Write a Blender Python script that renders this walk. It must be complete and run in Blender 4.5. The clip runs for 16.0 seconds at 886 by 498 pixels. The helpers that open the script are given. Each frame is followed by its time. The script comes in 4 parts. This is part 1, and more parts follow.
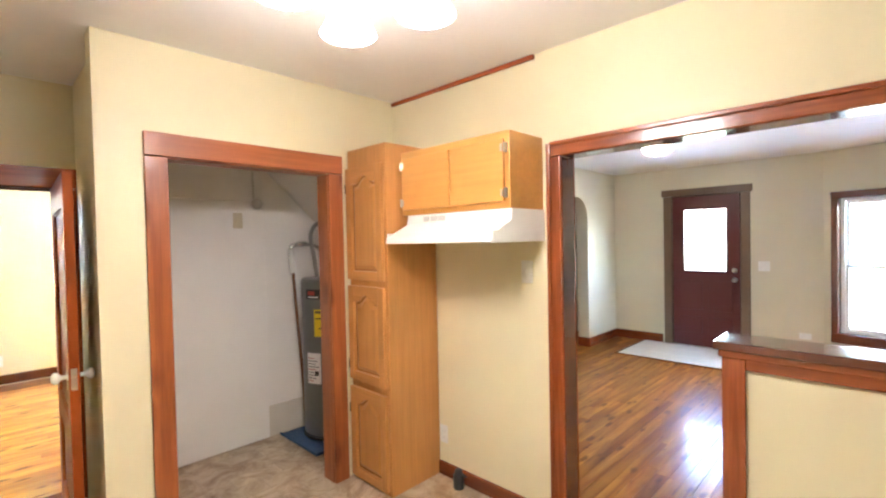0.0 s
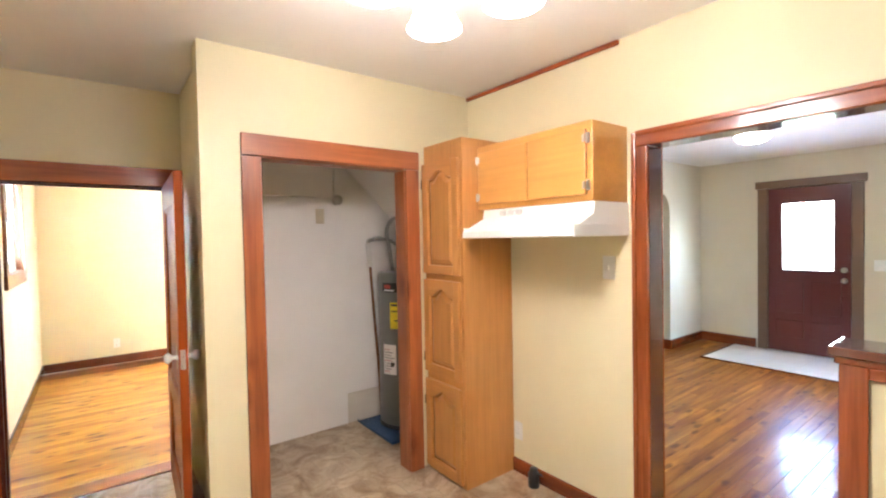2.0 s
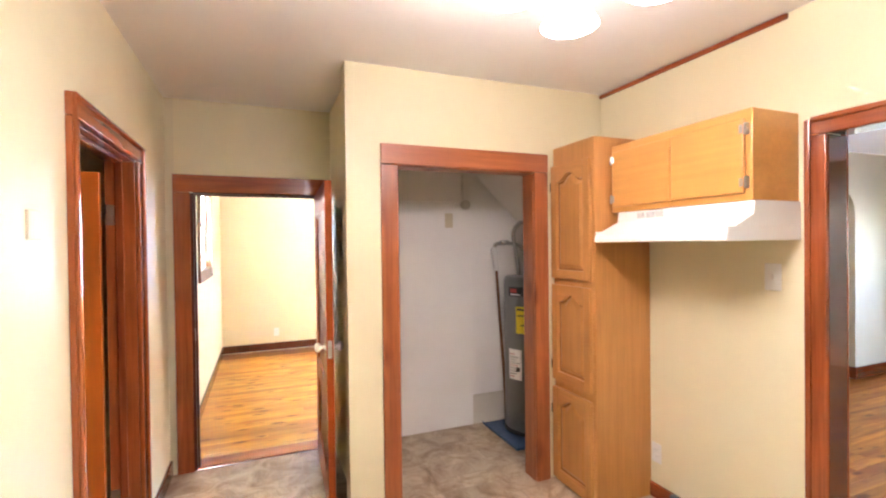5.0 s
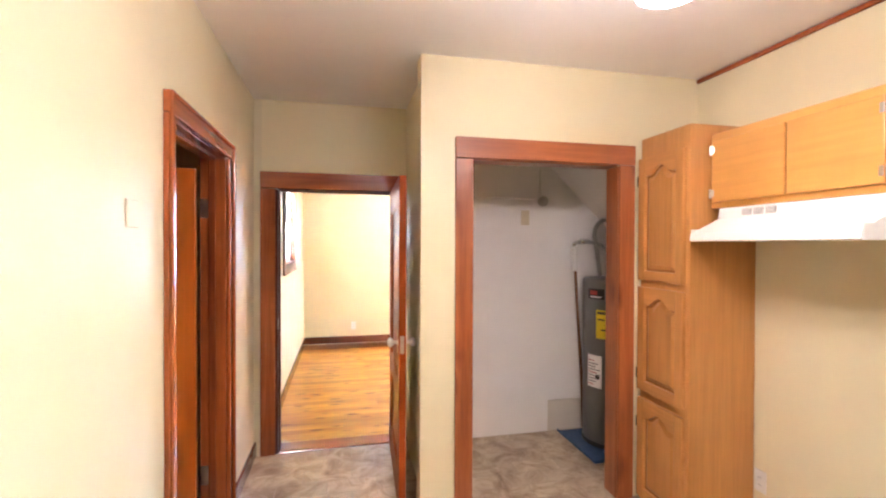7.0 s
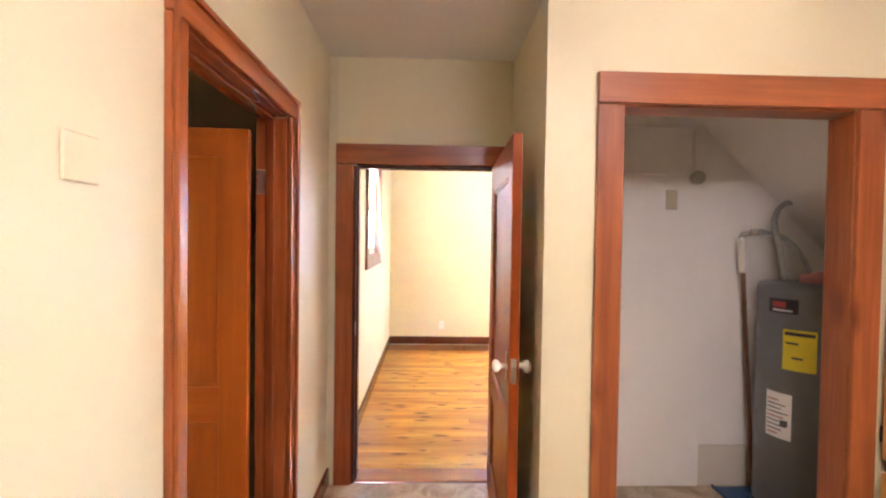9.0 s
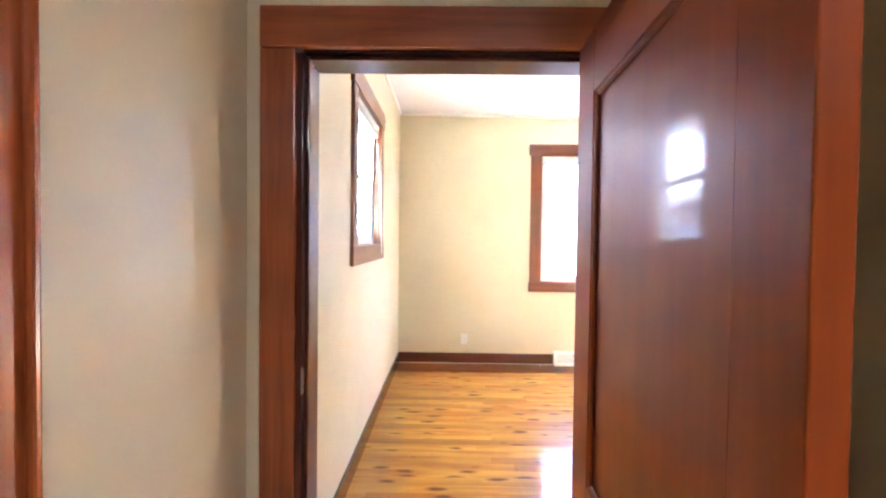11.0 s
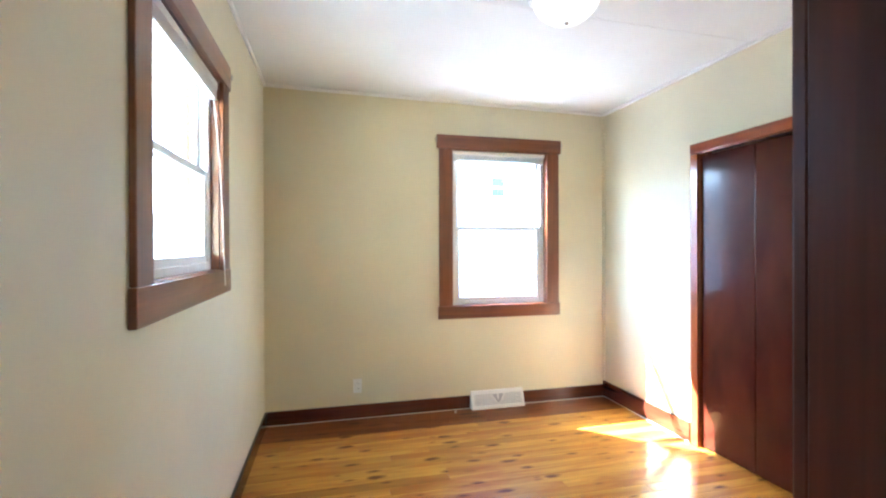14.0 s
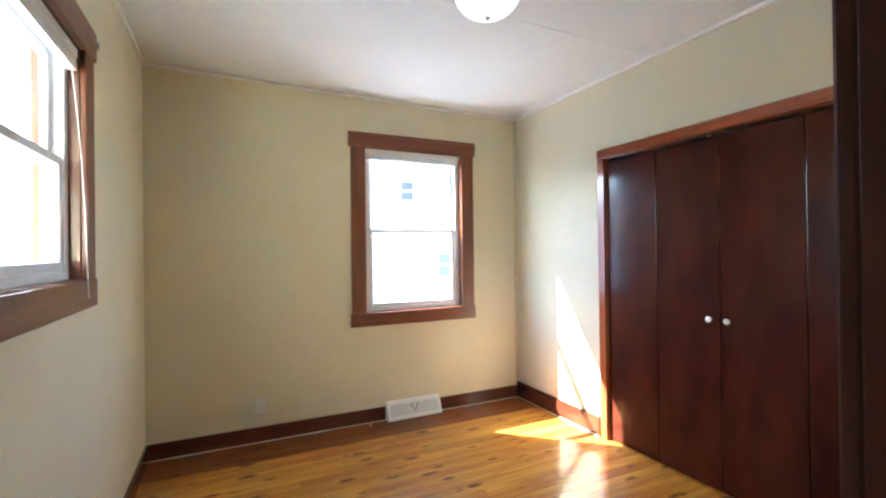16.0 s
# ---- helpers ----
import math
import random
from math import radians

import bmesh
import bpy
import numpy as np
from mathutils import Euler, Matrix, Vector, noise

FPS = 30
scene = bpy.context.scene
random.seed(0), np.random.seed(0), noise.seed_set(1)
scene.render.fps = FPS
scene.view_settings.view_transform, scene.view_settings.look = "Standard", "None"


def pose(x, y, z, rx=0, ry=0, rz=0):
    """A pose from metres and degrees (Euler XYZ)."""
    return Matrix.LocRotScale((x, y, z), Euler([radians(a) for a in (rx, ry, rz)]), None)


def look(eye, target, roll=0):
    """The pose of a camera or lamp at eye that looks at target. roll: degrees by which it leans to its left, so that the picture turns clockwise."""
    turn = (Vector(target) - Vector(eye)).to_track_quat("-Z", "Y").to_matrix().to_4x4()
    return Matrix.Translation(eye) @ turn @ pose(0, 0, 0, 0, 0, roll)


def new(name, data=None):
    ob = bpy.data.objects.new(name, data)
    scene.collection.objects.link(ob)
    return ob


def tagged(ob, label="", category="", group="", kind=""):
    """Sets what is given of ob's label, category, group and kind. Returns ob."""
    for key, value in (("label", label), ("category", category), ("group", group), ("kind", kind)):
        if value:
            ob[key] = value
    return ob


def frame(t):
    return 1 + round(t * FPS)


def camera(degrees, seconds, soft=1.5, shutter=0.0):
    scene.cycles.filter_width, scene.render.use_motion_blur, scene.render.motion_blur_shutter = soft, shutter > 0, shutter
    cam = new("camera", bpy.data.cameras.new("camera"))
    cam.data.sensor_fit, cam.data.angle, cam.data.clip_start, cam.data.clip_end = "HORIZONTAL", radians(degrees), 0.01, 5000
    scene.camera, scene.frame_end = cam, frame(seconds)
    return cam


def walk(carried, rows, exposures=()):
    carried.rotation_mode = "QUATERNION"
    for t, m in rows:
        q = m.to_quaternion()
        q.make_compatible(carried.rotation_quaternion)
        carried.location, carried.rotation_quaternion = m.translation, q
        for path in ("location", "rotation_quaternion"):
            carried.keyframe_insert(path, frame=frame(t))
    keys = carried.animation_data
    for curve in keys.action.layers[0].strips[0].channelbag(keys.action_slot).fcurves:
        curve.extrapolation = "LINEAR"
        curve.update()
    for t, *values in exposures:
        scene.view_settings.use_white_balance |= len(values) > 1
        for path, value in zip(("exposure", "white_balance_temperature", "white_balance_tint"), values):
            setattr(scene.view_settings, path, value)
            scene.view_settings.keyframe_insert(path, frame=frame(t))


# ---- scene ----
cam = camera(88.5, 16.0, 2.2)
PATH = [
    (0, (0.59, 0.135, 1.561), (2.021, 1.531, 1.519), -1.2),
    (0.5, (0.574, 0.146, 1.551), (1.967, 1.58, 1.511), -1.3),
    (1, (0.561, 0.158, 1.55), (1.9, 1.643, 1.504), -1.2),
    (1.5, (0.558, 0.165, 1.549), (1.834, 1.705, 1.5), -1.2),
    (2, (0.552, 0.175, 1.549), (1.764, 1.765, 1.498), -1.1),
    (2.5, (0.548, 0.182, 1.552), (1.686, 1.827, 1.498), -0.9),
    (3, (0.541, 0.182, 1.556), (1.6, 1.877, 1.499), -0.8),
    (3.5, (0.538, 0.182, 1.549), (1.526, 1.92, 1.503), -0.7),
    (4, (0.533, 0.18, 1.549), (1.436, 1.964, 1.513), -0.7),
    (6.5, (0.538, 0.224, 1.526), (1.056, 2.156, 1.509), -0.2),
    (7, (0.555, 0.262, 1.521), (0.988, 2.215, 1.501), 0.2),
    (7.5, (0.561, 0.362, 1.513), (0.898, 2.334, 1.492), 0.5),
    (8, (0.563, 0.529, 1.515), (0.811, 2.513, 1.485), 0.7),
    (8.5, (0.541, 0.728, 1.506), (0.68, 2.723, 1.467), 0.9),
    (11, (0.536, 2.375, 1.37), (0.514, 4.374, 1.325), 0.7),
    (11.5, (0.512, 2.679, 1.373), (0.535, 4.678, 1.345), 0.8),
    (12, (0.493, 2.938, 1.4), (0.628, 4.933, 1.382), 0.5),
    (12.5, (0.515, 3.159, 1.413), (0.727, 5.148, 1.407), 0.1),
    (13, (0.528, 3.304, 1.419), (0.818, 5.283, 1.417), -0.0),
    (13.5, (0.531, 3.415, 1.418), (0.907, 5.379, 1.416), -0.1),
    (14, (0.518, 3.509, 1.427), (0.995, 5.451, 1.42), -0.2),
    (14.5, (0.507, 3.577, 1.43), (1.094, 5.49, 1.421), -0.4),
    (15, (0.511, 3.631, 1.428), (1.193, 5.511, 1.424), -0.5),
    (15.5, (0.508, 3.666, 1.423), (1.285, 5.509, 1.427), -0.6),
    (16, (0.51, 3.681, 1.418), (1.369, 5.488, 1.427), -0.7),
]
EXPOSURES = [(0, 6.98, 5800, 15), (4, 7.05, 5800, 20), (8.5, 6.84, 6000, 27), (11, 6.44, 5450, 23), (12, 6.0, 5150, 16), (12.5, 5.86, 5000, 11), (14, 5.18, 5150, 10), (16, 4.6, 5450, 12)]
walk(cam, [(t, look(eye, target, roll)) for t, eye, target, roll in PATH], EXPOSURES)

# ---- world, sun, lights ----
SUN_DIR = Vector((0.94, -0.90, -1.32)).normalized()
world = bpy.data.worlds.new("sky")
scene.world = world
world.use_nodes = True
wn = world.node_tree.nodes
sky = wn.new("ShaderNodeTexSky")
sky.sky_type = "NISHITA"
sky.sun_disc = False
sky.sun_elevation = math.asin(-SUN_DIR.z)
sky.sun_rotation = math.atan2(-SUN_DIR.x, -SUN_DIR.y)
wn["Background"].inputs[1].default_value = 0.15
world.node_tree.links.new(sky.outputs[0], wn["Background"].inputs[0])
sun = new("sun", bpy.data.lights.new("sun", "SUN"))
sun.data.energy, sun.data.angle, sun.data.color = 3.2, radians(0.5), (1.0, 0.95, 0.86)
sun.rotation_mode = "QUATERNION"
sun.rotation_quaternion = SUN_DIR.to_track_quat("-Z", "Y")


# ---- materials ----
def material(name, rough=0.5, metal=0.0, coat=0.0, spec=0.5):
    m = bpy.data.materials.new(name)
    m.use_nodes = True
    b = m.node_tree.nodes["Principled BSDF"]
    b.inputs["Roughness"].default_value = rough
    b.inputs["Metallic"].default_value = metal
    b.inputs["Coat Weight"].default_value = coat
    b.inputs["Coat Roughness"].default_value = 0.08
    b.inputs["Specular IOR Level"].default_value = spec
    return m, m.node_tree.nodes, m.node_tree.links, b


def coords(n, l, scale=(1, 1, 1), shift=0.0):
    """Object coordinates, scaled, moved by the object's random number where shift is set."""
    tc, mp = n.new("ShaderNodeTexCoord"), n.new("ShaderNodeMapping")
    mp.inputs["Scale"].default_value = scale
    if shift:
        info, add = n.new("ShaderNodeObjectInfo"), n.new("ShaderNodeVectorMath")
        mul = n.new("ShaderNodeMath")
        mul.operation, mul.inputs[1].default_value = "MULTIPLY", shift
        l.new(info.outputs["Random"], mul.inputs[0])
        l.new(tc.outputs["Object"], add.inputs[0])
        l.new(mul.outputs[0], add.inputs[1])
        l.new(add.outputs[0], mp.inputs[0])
    else:
        l.new(tc.outputs["Object"], mp.inputs[0])
    return mp.outputs[0]


def tex(n, l, vec, scale, detail=3.0, rough=0.55, distort=0.0):
    t = n.new("ShaderNodeTexNoise")
    t.inputs["Scale"].default_value = scale
    t.inputs["Detail"].default_value = detail
    t.inputs["Roughness"].default_value = rough
    t.inputs["Distortion"].default_value = distort
    l.new(vec, t.inputs["Vector"])
    return t.outputs["Fac"]


def ramp(n, l, fac, stops):
    r = n.new("ShaderNodeValToRGB")
    e = r.color_ramp.elements
    while len(e) < len(stops):
        e.new(0.5)
    for s, (p, c) in zip(e, stops):
        s.position, s.color = p, (*c, 1)
    l.new(fac, r.inputs[0])
    return r.outputs[0]


def mix(n, l, fac, a, b, kind="MIX"):
    m = n.new("ShaderNodeMix")
    m.data_type, m.blend_type = "RGBA", kind
    for sock, v in ((0, fac), (6, a), (7, b)):
        if isinstance(v, (int, float)):
            m.inputs[sock].default_value = v
        elif isinstance(v, tuple):
            m.inputs[sock].default_value = (*v, 1)
        else:
            l.new(v, m.inputs[sock])
    return m.outputs[2]


def bump(n, l, b, height, strength, dist=0.002):
    k = n.new("ShaderNodeBump")
    k.inputs["Strength"].default_value, k.inputs["Distance"].default_value = strength, dist
    l.new(height, k.inputs["Height"])
    l.new(k.outputs[0], b.inputs["Normal"])


def grey(n, l, fac, lo, hi, a=0.3, b=0.7):
    return ramp(n, l, fac, [(a, (lo,) * 3), (b, (hi,) * 3)])


def shade(c, k):
    return tuple(v * k for v in c)


def paint(name, c, rough=0.5, vary=0.06, relief=0.15, grain=140.0, spec=0.4):
    """Rolled paint: faint patches, orange-peel relief."""
    m, n, l, b = material(name, rough, spec=spec)
    v = coords(n, l)
    big, fine = tex(n, l, v, 1.3, 4), tex(n, l, v, grain, 2)
    l.new(ramp(n, l, big, [(0.3, shade(c, 1 - vary)), (0.7, shade(c, 1 + vary * 0.4))]), b.inputs["Base Color"])
    l.new(grey(n, l, tex(n, l, v, 5.0, 3), rough - 0.06, rough + 0.08), b.inputs["Roughness"])
    bump(n, l, b, fine, relief, 0.001)
    return m


def wood(name, light, dark, axis, rough=0.3, coat=0.4, knots=0.0, scale=1.0, contrast=1.0, shift=7.0, tint=0.0, fine_mix=0.30, coat_rough=0.10, boards=False, spec=0.5):
    """Varnished wood with its grain along one axis (0, 1 or 2)."""
    m, n, l, b = material(name, rough, coat=coat, spec=spec)
    b.inputs["Coat Roughness"].default_value = coat_rough
    s = [14.0 * scale] * 3
    s[axis] = 0.9 * scale
    v = coords(n, l, tuple(s), shift)
    s2 = [70.0 * scale] * 3
    s2[axis] = 2.5 * scale
    v2 = coords(n, l, tuple(s2), shift)
    plain = coords(n, l, (1, 1, 1), shift)
    broad = tex(n, l, v, 1.0, 4, 0.6, 0.6)
    fine = tex(n, l, v2, 1.0, 3, 0.6)
    h = 0.22 / contrast
    base = ramp(n, l, broad, [(0.5 - h, dark), (0.5 + h, light)])
    base = mix(n, l, fine_mix, base, grey(n, l, fine, 0.35, 1.0, 0.35, 0.62), "MULTIPLY")
    base = mix(n, l, 0.5, base, grey(n, l, tex(n, l, plain, 2.2, 3), 0.62, 1.0), "MULTIPLY")
    if tint:
        info = n.new("ShaderNodeObjectInfo")
        base = mix(n, l, tint, base, ramp(n, l, info.outputs["Random"], [(0.0, (0.55, 0.42, 0.30)), (0.5, (0.95, 0.88, 0.8)), (1.0, (1.0, 1.0, 1.0))]), "MULTIPLY")
    if knots:
        sk = [6.0] * 3 if boards else [5.0] * 3
        sk[axis] = 2.3 if boards else 2.4
        vk = coords(n, l, tuple(sk), shift)
        wob = n.new("ShaderNodeTexNoise")
        wob.inputs["Scale"].default_value, wob.inputs["Detail"].default_value = 3.5, 3.0
        l.new(vk, wob.inputs["Vector"])
        vk = mix(n, l, 0.16, vk, wob.outputs["Color"])
        vo = n.new("ShaderNodeTexVoronoi")
        vo.inputs["Scale"].default_value = 1.5
        l.new(vk, vo.inputs["Vector"])
        if boards:
            # flat boards: knots of uneven size, and redder heartwood streaks
            vo.voronoi_dimensions = "2D"
            sep, mad = n.new("ShaderNodeSeparateColor"), n.new("ShaderNodeMath")
            l.new(vo.outputs["Color"], sep.inputs[0])
            mad.operation, mad.inputs[1].default_value = "MULTIPLY_ADD", 0.15
            l.new(sep.outputs[0], mad.inputs[0])
            l.new(vo.outputs["Distance"], mad.inputs[2])
            k = ramp(n, l, mad.outputs[0], [(0.10, (1, 1, 1)), (0.15, (0.6, 0.6, 0.6)), (0.23, (0, 0, 0))])
            sh = [7.0] * 3
            sh[axis] = 1.3
            heart = tex(n, l, coords(n, l, tuple(sh), shift + 3.0), 1.0, 3, 0.6, 0.4)
            base = mix(n, l, grey(n, l, heart, 0.0, 0.75, 0.50, 0.66), base, (dark[0] * 0.85, dark[1] * 0.66, dark[2] * 0.6))
            knot = (dark[0] * 0.34, dark[1] * 0.24, dark[2] * 0.22)
        else:
            k = ramp(n, l, vo.outputs["Distance"], [(0.12, (1, 1, 1)), (0.20, (0.6, 0.6, 0.6)), (0.33, (0, 0, 0))])
            knot = (dark[0] * 0.5, dark[1] * 0.38, dark[2] * 0.4)
        rgb = n.new("ShaderNodeRGBToBW")
        l.new(k, rgb.inputs[0])
        mul = n.new("ShaderNodeMath")
        mul.operation, mul.inputs[1].default_value = "MULTIPLY", knots
        l.new(rgb.outputs[0], mul.inputs[0])
        base = mix(n, l, mul.outputs[0], base, knot)
    l.new(base, b.inputs["Base Color"])
    l.new(grey(n, l, tex(n, l, plain, 9.0, 4), max(rough - 0.02, 0.03), rough + 0.03), b.inputs["Roughness"])
    bump(n, l, b, fine, 0.05, 0.0006)
    if boards:
        # brushed varnish lies in low ripples
        rip = n.new("ShaderNodeBump")
        rip.inputs["Strength"].default_value, rip.inputs["Distance"].default_value = 0.6, 0.0026
        sr = [16.0] * 3
        sr[axis] = 7.0
        l.new(tex(n, l, coords(n, l, tuple(sr), shift), 1.0, 2), rip.inputs["Height"])
        l.new(rip.outputs[0], b.inputs["Coat Normal"])
    return m


def lacquer(name, light, dark):
    """Smooth dark stain under lacquer, mottled softly."""
    m, n, l, b = material(name, 0.24, coat=0.24, spec=0.18)
    v = coords(n, l, (1.0, 1.0, 0.45), 5.0)
    col = ramp(n, l, tex(n, l, v, 5.0, 2), [(0.35, dark), (0.65, light)])
    l.new(col, b.inputs["Base Color"])
    l.new(grey(n, l, tex(n, l, v, 3.0, 2), 0.19, 0.255), b.inputs["Roughness"])
    return m


def simple(name, c, rough=0.4, metal=0.0, coat=0.0, vary=0.08):
    m, n, l, b = material(name, rough, metal, coat)
    v = coords(n, l)
    l.new(ramp(n, l, tex(n, l, v, 18.0, 4), [(0.3, shade(c, 1 - vary)), (0.7, c)]), b.inputs["Base Color"])
    l.new(grey(n, l, tex(n, l, v, 40.0, 3), max(rough - 0.05, 0.02), rough + 0.1), b.inputs["Roughness"])
    return m


def glowing(name, c, strength):
    m, n, l, b = material(name, 0.35)
    b.inputs["Base Color"].default_value = (0.85, 0.84, 0.8, 1)
    b.inputs["Emission Color"].default_value = (*c, 1)
    b.inputs["Emission Strength"].default_value = strength
    return m


def pane_material():
    """Thin clear glass: mostly see-through, with a faint mirror on top."""
    m = bpy.data.materials.new("window_glass")
    m.use_nodes = True
    n, l = m.node_tree.nodes, m.node_tree.links
    n.remove(n["Principled BSDF"])
    t, g, mx = n.new("ShaderNodeBsdfTransparent"), n.new("ShaderNodeBsdfGlossy"), n.new("ShaderNodeMixShader")
    t.inputs[0].default_value = (0.97, 0.98, 0.98, 1)
    g.inputs["Roughness"].default_value = 0.02
    mx.inputs[0].default_value = 0.05
    l.new(t.outputs[0], mx.inputs[1])
    l.new(g.outputs[0], mx.inputs[2])
    l.new(mx.outputs[0], n["Material Output"].inputs[0])
    return m


def vinyl_floor():
    """Sheet vinyl printed as mottled brown and cream stone tiles."""
    m, n, l, b = material("stone_vinyl", 0.32, spec=0.45)
    v = coords(n, l)
    br = n.new("ShaderNodeTexBrick")
    br.inputs["Scale"].default_value = 1.0
    br.inputs["Brick Width"].default_value, br.inputs["Row Height"].default_value = 0.31, 0.155
    br.inputs["Mortar Size"].default_value, br.inputs["Bias"].default_value = 0.003, 0.0
    br.inputs["Color1"].default_value, br.inputs["Color2"].default_value = (0, 0, 0, 1), (1, 1, 1, 1)
    br.inputs["Mortar"].default_value = (0.5, 0.5, 0.5, 1)
    l.new(v, br.inputs["Vector"])
    cloud = tex(n, l, v, 5.5, 6, 0.68, 0.8)
    stone = ramp(n, l, cloud, [(0.28, (0.22, 0.135, 0.075)), (0.44, (0.42, 0.31, 0.20)), (0.55, (0.57, 0.46, 0.33)), (0.72, (0.69, 0.60, 0.46))])
    stone = mix(n, l, 0.38, stone, mix(n, l, br.outputs["Color"], (0.42, 0.33, 0.26), (1.0, 0.98, 0.92)), "MULTIPLY")
    stone = mix(n, l, br.outputs["Fac"], stone, (0.40, 0.31, 0.22))
    l.new(stone, b.inputs["Base Color"])
    l.new(grey(n, l, tex(n, l, v, 12, 4), 0.285, 0.38), b.inputs["Roughness"])
    bump(n, l, b, cloud, 0.15, 0.002)
    return m


WALL = paint("cream_wall_paint", (0.77, 0.70, 0.475), 0.42)
WALL_BED = paint("tan_wall_paint", (0.71, 0.650, 0.455), 0.50, spec=0.3)
WALL_LIV = paint("beige_wall_paint", (0.66, 0.60, 0.46), 0.45)
CEIL = paint("ceiling_white", (0.86, 0.845, 0.81), 0.7, 0.04, 0.5, 60.0)
CEIL_BED = paint("bedroom_ceiling_white", (0.83, 0.845, 0.83), 0.7, 0.05, 0.4, 60.0)
WHITE = paint("closet_white", (0.88, 0.86, 0.83), 0.55)
OUTSIDE = paint("outer_white", (0.8, 0.8, 0.78), 0.7)
CREAM_PLASTER = paint("bare_plaster", (0.68, 0.63, 0.54), 0.7, 0.1)
TRIM_RED = [wood(f"red_trim_{a}", (0.45, 0.116, 0.031), (0.25, 0.055, 0.016), a, 0.24, 0.5, 0.0) for a in range(3)]
TRIM_PINE = [wood(f"knotty_trim_{a}", (0.50, 0.150, 0.042), (0.27, 0.068, 0.020), a, 0.36, 0.25, 0.75) for a in range(3)]
TRIM_ORANGE = [wood(f"orange_trim_{a}", (0.55, 0.150, 0.036), (0.36, 0.085, 0.021), a, 0.24, 0.5) for a in range(3)]
TRIM_GLOSS = [wood(f"gloss_jamb_{a}", (0.20, 0.050, 0.024), (0.11, 0.026, 0.014), a, 0.16, 1.0, coat_rough=0.05) for a in range(3)]
TRIM_BED = [wood(f"brown_trim_{a}", (0.28, 0.095, 0.036), (0.15, 0.046, 0.018), a, 0.30, 0.4) for a in range(3)]
BASE_DARK = [wood(f"dark_base_{a}", (0.150, 0.042, 0.018), (0.080, 0.021, 0.010), a, 0.24, 0.5) for a in range(3)]
BASE_RED = [wood(f"red_base_{a}", (0.30, 0.074, 0.023), (0.16, 0.036, 0.013), a, 0.24, 0.5) for a in range(3)]
DOOR_BED = [wood(f"brown_door_{a}", (0.40, 0.088, 0.016), (0.27, 0.053, 0.010), a, 0.40, 0.22, contrast=0.6, fine_mix=0.08, coat_rough=0.06, spec=0.1) for a in range(3)]
DOOR_WOOD = [wood(f"orange_door_{a}", (0.84, 0.23, 0.026), (0.68, 0.15, 0.016), a, 0.30, 0.5, contrast=0.75, fine_mix=0.10, coat_rough=0.06, spec=0.3) for a in range(3)]
MAHOGANY = lacquer("mahogany_lacquer", (0.066, 0.0125, 0.006), (0.036, 0.0066, 0.004))
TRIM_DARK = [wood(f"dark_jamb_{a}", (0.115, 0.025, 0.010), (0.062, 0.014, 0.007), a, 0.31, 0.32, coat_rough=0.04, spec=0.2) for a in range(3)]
OAK = [wood(f"oak_{a}", (0.72, 0.345, 0.098), (0.53, 0.230, 0.058), a, 0.36, 0.25, scale=1.1, contrast=0.55, fine_mix=0.16) for a in range(3)]
# darker oak for the panel backs: groove shade put into the colour
OAK_SHADED = wood("shaded_groove_oak", (0.47, 0.205, 0.052), (0.34, 0.140, 0.034), 2, 0.45, 0.1)
BIRCH = [wood(f"birch_{a}", (0.80, 0.41, 0.105), (0.68, 0.32, 0.072), a, 0.32, 0.3, scale=0.6, contrast=0.5, fine_mix=0.12) for a in range(3)]
PLANK_BED = wood("bedroom_pine", (0.80, 0.405, 0.050), (0.45, 0.165, 0.016), 0, 0.30, 0.5, 1.0, 0.7, 1.1, 31.0, 0.5, fine_mix=0.15, coat_rough=0.05, boards=True, spec=0.12)
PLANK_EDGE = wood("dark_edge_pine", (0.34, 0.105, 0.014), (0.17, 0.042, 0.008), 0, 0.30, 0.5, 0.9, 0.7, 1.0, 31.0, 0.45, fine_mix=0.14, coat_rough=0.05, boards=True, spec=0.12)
PLANK_LIV = wood("living_pine", (0.66, 0.280, 0.040), (0.28, 0.090, 0.014), 0, 0.31, 0.20, 0.75, 0.7, 1.4, 31.0, 0.75, fine_mix=0.16, coat_rough=0.07, boards=True, spec=0.12)
VINYL = vinyl_floor()
PLASTIC = simple("white_plastic", (0.80, 0.79, 0.75), 0.35)
PLATE = simple("almond_plastic", (0.66, 0.58, 0.42), 0.4)
VINYL_WHITE = simple("white_vinyl", (0.80, 0.81, 0.82), 0.4)
ENAMEL = paint("white_enamel", (0.87, 0.865, 0.84), 0.34, 0.015, 0.0, spec=0.5)
SLOT = simple("dark_slot", (0.05, 0.05, 0.05), 0.5)
VENT_GREY = simple("vent_grey", (0.42, 0.42, 0.42), 0.5)
NICKEL = simple("brushed_nickel", (0.55, 0.52, 0.48), 0.3, 1.0)
BRASS = simple("aged_brass", (0.35, 0.22, 0.08), 0.35, 1.0)
CHROME = simple("chrome", (0.7, 0.7, 0.7), 0.12, 1.0)
PORCELAIN = simple("porcelain", (0.82, 0.80, 0.76), 0.12, coat=0.8)
IRON = simple("black_iron", (0.02, 0.02, 0.02), 0.45)
TANK = simple("grey_enamel", (0.14, 0.14, 0.135), 0.35)
YELLOW = simple("yellow_label", (0.82, 0.66, 0.02), 0.5)
PAPER = simple("paper_label", (0.78, 0.76, 0.73), 0.6)
INK = simple("ink", (0.05, 0.05, 0.05), 0.6)
INK_RED = simple("red_ink", (0.4, 0.05, 0.04), 0.6)
